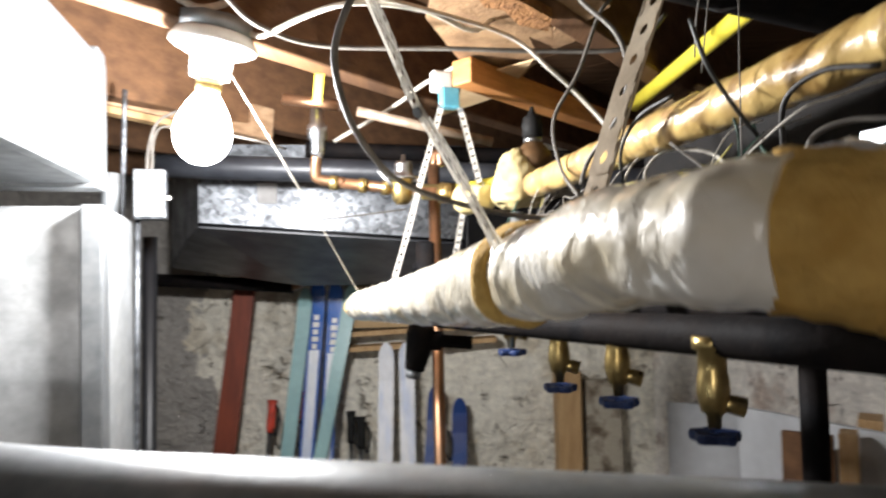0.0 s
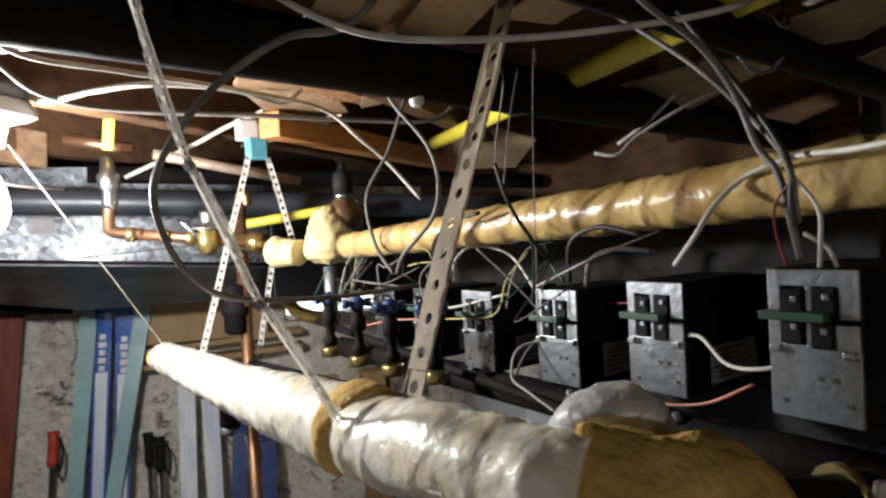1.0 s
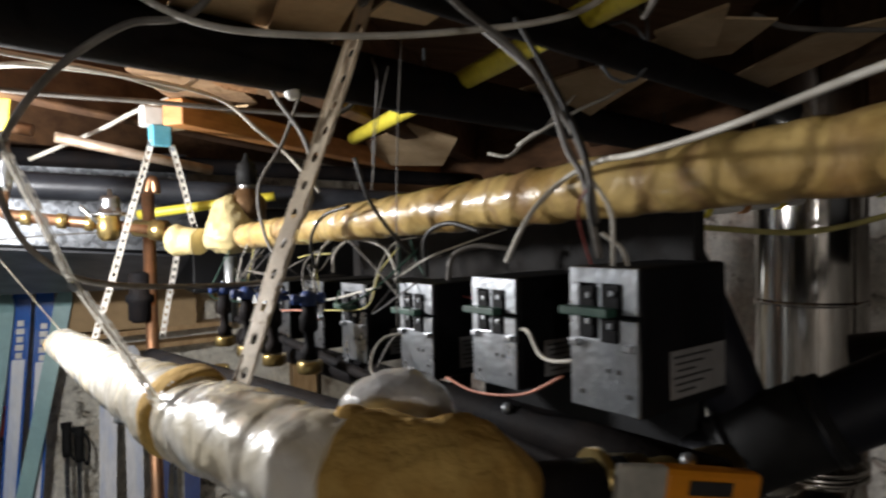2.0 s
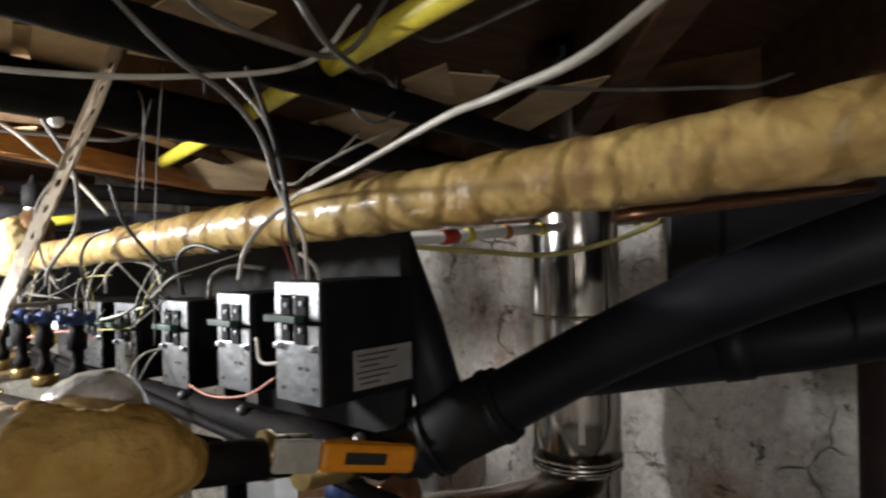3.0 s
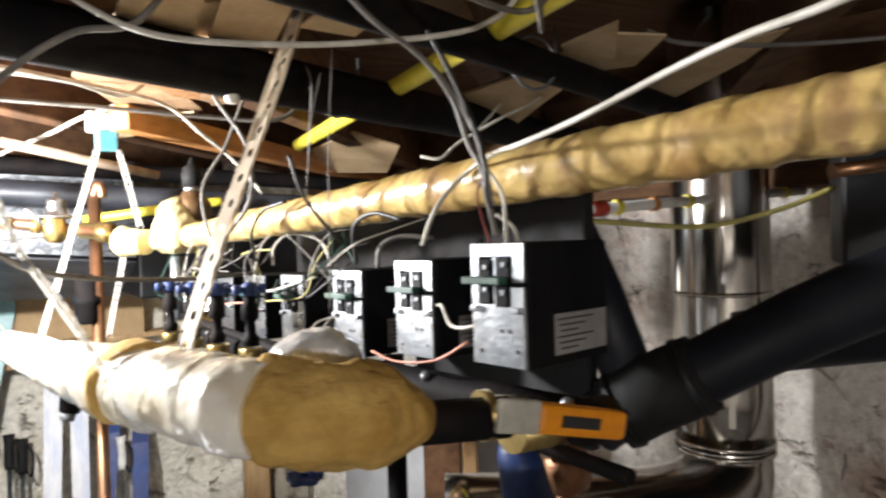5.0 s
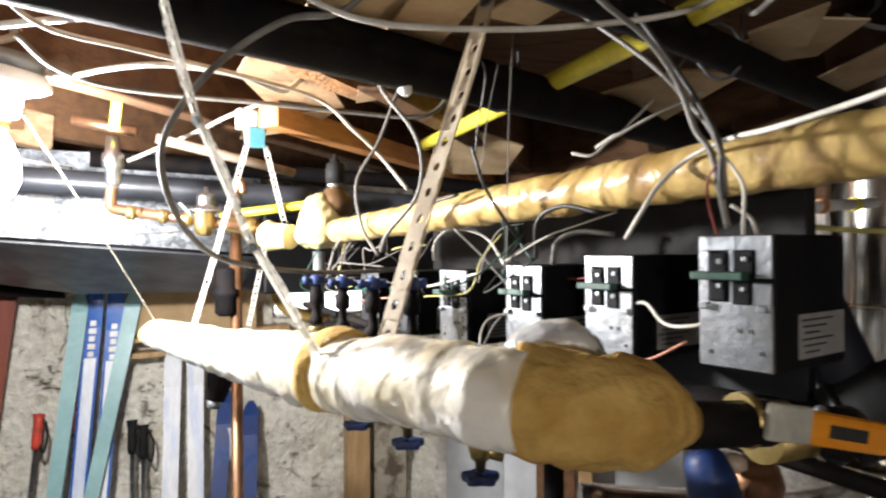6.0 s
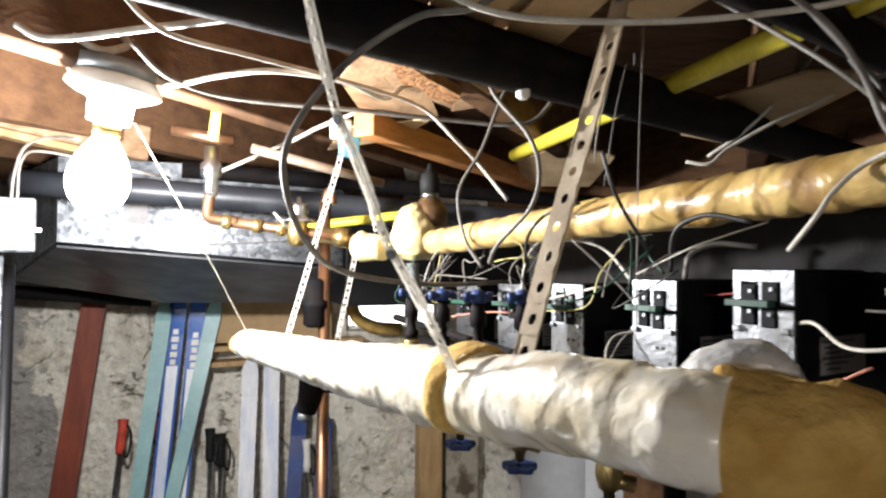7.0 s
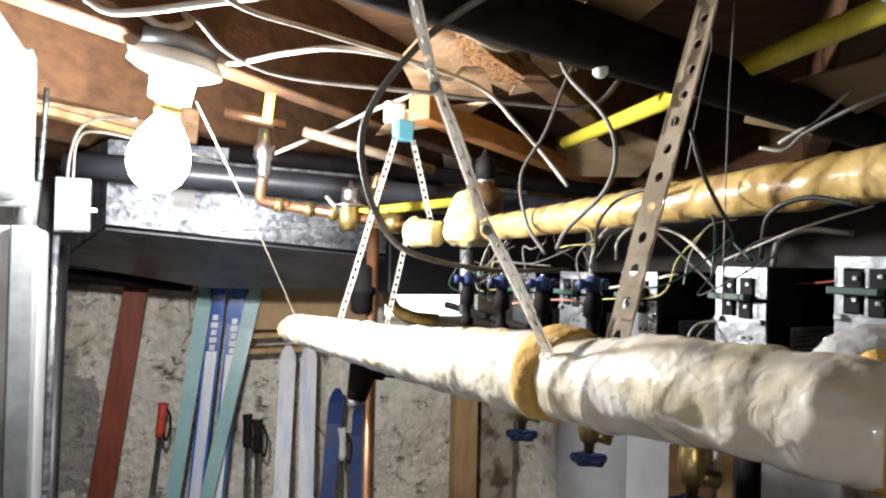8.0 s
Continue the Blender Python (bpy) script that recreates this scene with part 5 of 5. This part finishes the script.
sheet2 = thing("pale_sheet", (0.9, 1.4, 0), "pale grey flat sheet standing behind the manifold", "panel", "pale sheets")
part("face", box(B(), (0.92, 1.45, 0.73), (0.55, 0.02, 1.40), rotz(-62), 0.003), WHITESHEET, sheet2)
board = thing("leaning_board", (-0.7, 2.1, 0), "dark red stained board leaning on the wall", "board")
bm = B()
T0, L0 = Vector((-0.665, 2.33, 1.80)), Vector((-0.739, 2.25, 1.102))
F0 = T0 + (L0 - T0) * (T0.z / (T0.z - L0.z))
dd = (T0 - F0).normalized()
box(bm, (T0 + F0) / 2, (0.075, 0.02, (T0 - F0).length), Matrix((Vector((1, 0, 0)), dd.cross(Vector((1, 0, 0))), dd)).transposed(), 0.002)
part("plank", bm, REDWOOD, board)


# ---- cables and wires ----
def cable(name, material, r, label, pts):
    pts = [Vector(p) for p in pts]
    if name in ("ceiling_cable", "hanging_cable", "lamp_lead", "hanging_cable_loop"):
        for k, q in ((0, 1), (-1, -2)):
            if 2.07 < pts[k].z < 2.14:
                e = pts[k] + (pts[k] - pts[q]).normalized() * 0.05
                pts.insert(0 if k == 0 else len(pts), Vector((e.x, e.y, 2.145)))
    if name in ("relay_wire", "control_wire"):
        r *= 0.72
    elif material is CABLEGREY or material is CABLEBLACK:
        r *= 0.78
    return part(name, tube(B(), catmull(pts, 7), r, 8), material, None, label, "cable" if r > 0.0025 else "wire")


cable("ceiling_cable", CABLE, 0.0037, "white sheathed cable strung under the joists", [(-0.224, 0.849, 2.115), (-0.155, 0.788, 2.115), (-0.089, 0.749, 2.115), (-0.005, 0.771, 2.115), (0.06, 0.842, 2.115)])
cable("ceiling_cable", CABLEGREY, 0.0045, "grey sheathed cable strung under the joists", [(-0.216, 0.812, 2.115), (-0.143, 0.877, 2.11), (0.029, 0.883, 2.105), (0.163, 0.886, 2.1), (0.284, 0.878, 2.1)])
cable("ceiling_cable", CABLE, 0.003, "thin white cable strung under the joists", [(-0.194, 0.639, 2.115), (-0.116, 0.695, 2.115), (-0.005, 0.768, 2.115), (0.111, 0.853, 2.11), (0.168, 0.871, 2.07), (0.211, 0.895, 2.04), (0.258, 0.886, 1.982)])
cable("ceiling_cable", CABLE, 0.0042, "bright white cable stapled beside the iron pipe", [(-0.321, 0.723, 2.125), (-0.197, 0.653, 2.125), (-0.084, 0.597, 2.125), (0.008, 0.636, 2.12), (0.098, 0.713, 2.12)])
cable("ceiling_cable", CABLE, 0.0027, "flat white cable strung across under the iron pipe", [(0.007, 0.447, 2.12), (0.073, 0.418, 2.08), (0.152, 0.394, 2.07), (0.259, 0.369, 2.075), (0.356, 0.327, 2.09)])
cable("ceiling_cable", CABLE, 0.004, "white cable running from a box under the joists", [(-0.193, 1.302, 2.066), (-0.066, 1.223, 2.115), (-0.009, 1.153, 2.135), (0.073, 1.094, 2.163), (0.136, 0.988, 2.191)])
cable("hanging_cable_loop", CABLEGREY, 0.004, "grey-brown cable hanging in a wide loop", [(0.074, 0.422, 2.088), (0.025, 0.448, 2.081), (-0.03, 0.479, 2.047), (-0.07, 0.509, 1.997), (-0.077, 0.531, 1.956), (-0.057, 0.565, 1.905), (-0.013, 0.633, 1.874), (0.108, 0.764, 1.857), (0.24, 0.83, 1.858)])
cable("pull_string", CABLE, 0.0010, "white pull string from the lampholder", [(-0.262, 0.848, 2.062), (-0.2, 1.0, 1.92), (-0.138, 1.19, 1.762)])
cable("hanging_cable", CABLEGREY, 0.0033, "grey cable hanging in a loop by the lagged pipe", [(0.155, 0.679, 2.109), (0.166, 0.663, 2.076), (0.188, 0.621, 2.027), (0.194, 0.604, 1.985), (0.191, 0.623, 1.946), (0.169, 0.669, 1.907), (0.166, 0.693, 1.885)])
cable("hanging_cable", CABLEGREY, 0.0033, "grey cable hanging in a loop by the lagged pipe", [(0.224, 0.816, 2.121), (0.194, 0.814, 2.045), (0.161, 0.815, 1.985), (0.165, 0.799, 1.92), (0.182, 0.773, 1.879)])
cable("control_wire", CABLEBLACK, 0.0028, "black control wire over the lagged pipe", [(0.225, 0.571, 1.948), (0.207, 0.616, 1.939), (0.2, 0.655, 1.914), (0.207, 0.675, 1.879)])
cable("control_wire", CABLEBLACK, 0.0028, "black control wire over the lagged pipe", [(0.214, 0.499, 1.991), (0.227, 0.498, 1.951), (0.256, 0.508, 1.914), (0.275, 0.519, 1.899)])
cable("control_wire", CABLEBLACK, 0.0032, "black control wire looping to the relays", [(0.28, 0.489, 1.877), (0.272, 0.469, 1.914), (0.282, 0.437, 1.927), (0.298, 0.4, 1.919)])
cable("control_wire", CABLEGREY, 0.004, "grey control wire looping to the relays", [(0.313, 0.515, 1.869), (0.317, 0.511, 1.894), (0.337, 0.497, 1.904), (0.365, 0.475, 1.901)])
cable("thin_wire", CABLEGREY, 0.0009, "thin bare wire hanging from the joists", [(0.27, 0.518, 2.121), (0.261, 0.512, 2.012), (0.256, 0.508, 1.896), (0.255, 0.508, 1.823)])
cable("thin_wire", CABLEGREY, 0.0009, "thin bare wire hanging from the joists", [(0.261, 0.537, 2.089), (0.249, 0.539, 2.033), (0.246, 0.556, 1.964)])
cable("thin_wire", CABLEGREY, 0.0012, "thin grey wire hanging under the iron pipe", [(0.254, 0.573, 2.106), (0.258, 0.567, 2.081), (0.263, 0.603, 2.032), (0.263, 0.611, 1.996)])
cable("relay_cable", CABLE, 0.0021, "white sheathed cable lying over the lagged pipe", [(0.375, -0.20, 2.145), (0.335, -0.145, 2.045), (0.302, -0.085, 1.99), (0.298, -0.03, 1.981), (0.307, 0.02, 1.983), (0.314, 0.07, 1.981), (0.309, 0.14, 1.969), (0.312, 0.21, 1.964), (0.326, 0.27, 1.966), (0.328, 0.315, 1.958), (0.310, 0.328, 1.938), (0.299, 0.335, 1.918), (0.303, 0.365, 1.895)])
cable("relay_cable", CABLEGREY, 0.0028, "grey cable dropping from the joists to the relays", [(0.291, 0.438, 2.12), (0.324, 0.363, 2.05), (0.32, 0.299, 1.995), (0.311, 0.263, 1.961), (0.319, 0.264, 1.924)])
cable("relay_cable", CABLEBLACK, 0.0028, "dark cable dropping from the joists to the relays", [(0.312, 0.36, 2.088), (0.316, 0.33, 2.048), (0.315, 0.289, 1.998), (0.312, 0.263, 1.962), (0.313, 0.263, 1.936), (0.318, 0.265, 1.922)])
cable("relay_wire", CABLE, 0.002, "white relay wire with bare ends", [(0.313, 0.262, 1.954), (0.319, 0.249, 1.932), (0.323, 0.252, 1.908), (0.33, 0.262, 1.867)])
cable("relay_wire", CABLE, 0.002, "white relay wire with bare ends", [(0.321, 0.262, 1.917), (0.33, 0.252, 1.906), (0.332, 0.247, 1.889)])
cable("relay_wire", REDWIRE, 0.0013, "red relay wire with bare ends", [(0.312, 0.263, 1.948), (0.311, 0.273, 1.937), (0.317, 0.28, 1.919), (0.329, 0.28, 1.884)])
cable("relay_wire", CABLE, 0.0022, "white relay wire drooping between two relays", [(0.322, 0.386, 1.835), (0.315, 0.354, 1.839), (0.306, 0.318, 1.826), (0.308, 0.289, 1.827), (0.32, 0.265, 1.836), (0.333, 0.254, 1.848)])
cable("relay_wire", PINKWIRE, 0.0016, "salmon relay wire under the relays", [(0.269, 0.416, 1.794), (0.281, 0.381, 1.788), (0.299, 0.336, 1.794), (0.315, 0.303, 1.813)])
cable("relay_wire", PINKWIRE, 0.0016, "salmon relay wire behind the strap", [(0.149, 0.803, 1.812), (0.18, 0.774, 1.819), (0.206, 0.734, 1.821), (0.218, 0.707, 1.812)])
cable("relay_wire", REDWIRE, 0.0014, "red relay wire between relays", [(0.323, 0.507, 1.854), (0.315, 0.463, 1.856), (0.309, 0.418, 1.861)])
cable("relay_wire", YELLOWWIRE, 0.0015, "yellow relay wire with bare ends", [(0.21, 0.804, 1.887), (0.219, 0.779, 1.891), (0.244, 0.746, 1.893)])
cable("relay_wire", CABLE, 0.0022, "white relay wire curling behind the strap", [(0.265, 0.599, 1.859), (0.219, 0.691, 1.839), (0.21, 0.696, 1.866), (0.221, 0.69, 1.903), (0.246, 0.677, 1.917), (0.27, 0.63, 1.909)])
cable("relay_wire", CABLE, 0.0022, "white relay wire curling behind the strap", [(0.227, 0.665, 1.873), (0.229, 0.664, 1.896), (0.248, 0.653, 1.912), (0.275, 0.615, 1.902), (0.271, 0.548, 1.869), (0.272, 0.522, 1.843)])
cable("relay_wire", GREENWIRE, 0.0018, "green relay wire with bare ends", [(0.265, 0.543, 1.926), (0.27, 0.542, 1.9), (0.267, 0.543, 1.854)])
cable("relay_wire", GREENWIRE, 0.0018, "green relay wire with bare ends", [(0.28, 0.535, 1.912), (0.285, 0.533, 1.891), (0.286, 0.509, 1.875)])
cable("relay_wire", CABLEGREY, 0.0018, "grey relay wire with bare ends", [(0.233, 0.605, 1.911), (0.261, 0.57, 1.871), (0.275, 0.537, 1.834), (0.256, 0.544, 1.802), (0.245, 0.547, 1.78)])
cable("relay_wire", CABLE, 0.0018, "white relay wire with bare ends", [(0.305, 0.515, 1.816), (0.253, 0.541, 1.812), (0.231, 0.523, 1.787), (0.236, 0.495, 1.776), (0.246, 0.464, 1.764)])
cable("yellow_cable", YELLOWWIRE, 0.004, "yellow cable sagging below the white pipe", [(0.622, 0.592, 1.924), (0.73, 0.584, 1.916), (0.842, 0.535, 1.908), (0.93, 0.479, 1.929), (0.994, 0.436, 1.959)])
cable("ceiling_cable", CABLEGREY, 0.004, "dark cable lying on the joists", [(0.683, 0.412, 2.13), (0.813, 0.37, 2.13), (0.913, 0.3, 2.13), (0.964, 0.26, 2.13)])
cable("ceiling_cable", CABLE, 0.0026, "white cable ends poking down between joists", [(0.473, 0.746, 2.029), (0.499, 0.729, 2.025), (0.531, 0.727, 2.05), (0.599, 0.704, 2.09), (0.635, 0.668, 2.109)])
cable("ceiling_cable", CABLE, 0.0026, "white cable ends poking down between joists", [(0.554, 0.81, 2.05), (0.595, 0.773, 2.087), (0.631, 0.73, 2.14), (0.651, 0.694, 2.194)])
cable("ceiling_cable", CABLEGREY, 0.0034, "grey cable over the iron pipes", [(0.281, 0.176, 2.1), (0.297, 0.17, 2.07), (0.339, 0.223, 2.07), (0.433, 0.355, 2.1)])
cable("ceiling_cable", CABLEGREY, 0.0031, "grey cable over the iron pipes", [(0.195, 0.297, 2.108), (0.236, 0.302, 2.073), (0.277, 0.3, 2.046), (0.303, 0.298, 2.015), (0.312, 0.288, 1.976), (0.315, 0.275, 1.957), (0.318, 0.27, 1.93), (0.324, 0.268, 1.90)])
cable("ceiling_cable", CABLEGREY, 0.0035, "grey cable strung from joist to joist", [(0.477, 0.288, 2.12), (0.486, 0.202, 2.12), (0.482, 0.116, 2.12)])
cable("ceiling_cable", CABLEGREY, 0.0035, "grey cable strung from joist to joist", [(0.234, 0.226, 2.09), (0.299, 0.253, 2.08), (0.367, 0.269, 2.085)])
cable("duct_wire", CABLEGREY, 0.002, "thin wire trailing across the dusty duct", [(-0.303, 1.456, 1.918), (-0.172, 1.446, 1.927), (-0.054, 1.365, 1.931)])
cable("box_cable", CABLEGREY, 0.0034, "dusty grey cable looping to a junction box", [(-0.515, 1.17, 1.984), (-0.509, 1.166, 2.033), (-0.49, 1.156, 2.075), (-0.443, 1.125, 2.087), (-0.387, 1.068, 2.076)])
cable("box_cable", CABLEGREY, 0.0030, "dusty grey cable looping to a junction box", [(-0.507, 1.173, 1.985), (-0.499, 1.167, 2.053), (-0.457, 1.146, 2.066), (-0.322, 1.139, 2.039), (-0.281, 1.247, 2.042)])
cable("lamp_lead", CABLE, 0.005, "white cable coiled above the lampholder", [(-0.372, 0.831, 2.178), (-0.334, 0.835, 2.166), (-0.301, 0.836, 2.15), (-0.277, 0.867, 2.168), (-0.292, 0.89, 2.189), (-0.327, 0.892, 2.194), (-0.341, 0.863, 2.174)])
cable("lamp_lead", CABLE, 0.005, "white cable running to the lampholder", [(-0.36, 0.933, 2.141), (-0.361, 0.927, 2.159), (-0.336, 0.901, 2.16), (-0.287, 0.908, 2.167), (-0.28, 0.903, 2.189)])

random.seed(11)
tints = (CABLEGREY, CABLE, CABLEGREY, CABLEBLACK, CABLEGREY, CABLEBLACK, GREENWIRE, YELLOWWIRE)
words = {CABLEGREY: "grey", CABLE: "white", YELLOWWIRE: "yellow", CABLEBLACK: "black", GREENWIRE: "green"}
for i in range(24):
    k = random.uniform(0.28, 1.0)
    a = Vector((0.37, 0.22, 1.925)).lerp(Vector((0.15, 0.98, 1.90)), k) + Vector((random.uniform(-0.03, 0.03), random.uniform(-0.03, 0.03), random.uniform(-0.02, 0.01)))
    b = Vector((0.31, 0.26, 1.87)).lerp(Vector((0.17, 0.95, 1.84)), min(1, max(0, k + random.uniform(-0.16, 0.16)))) + Vector((random.uniform(-0.03, 0.01), 0, random.uniform(-0.03, 0.02)))
    m = a.lerp(b, 0.5) + Vector((random.uniform(-0.05, 0.0), random.uniform(-0.04, 0.04), random.uniform(-0.05, 0.03)))
    c = tints[i % 8]
    part("relay_wire", tube(B(), catmull([a, a.lerp(m, 0.6) + Vector((0, 0, random.uniform(-0.02, 0.02))), m, b], 6), random.choice((0.0007, 0.0009, 0.0012)), 6), c, None, "thin " + words[c] + " wire tangled among the zone relays", "wire", "loose wires at the relays")
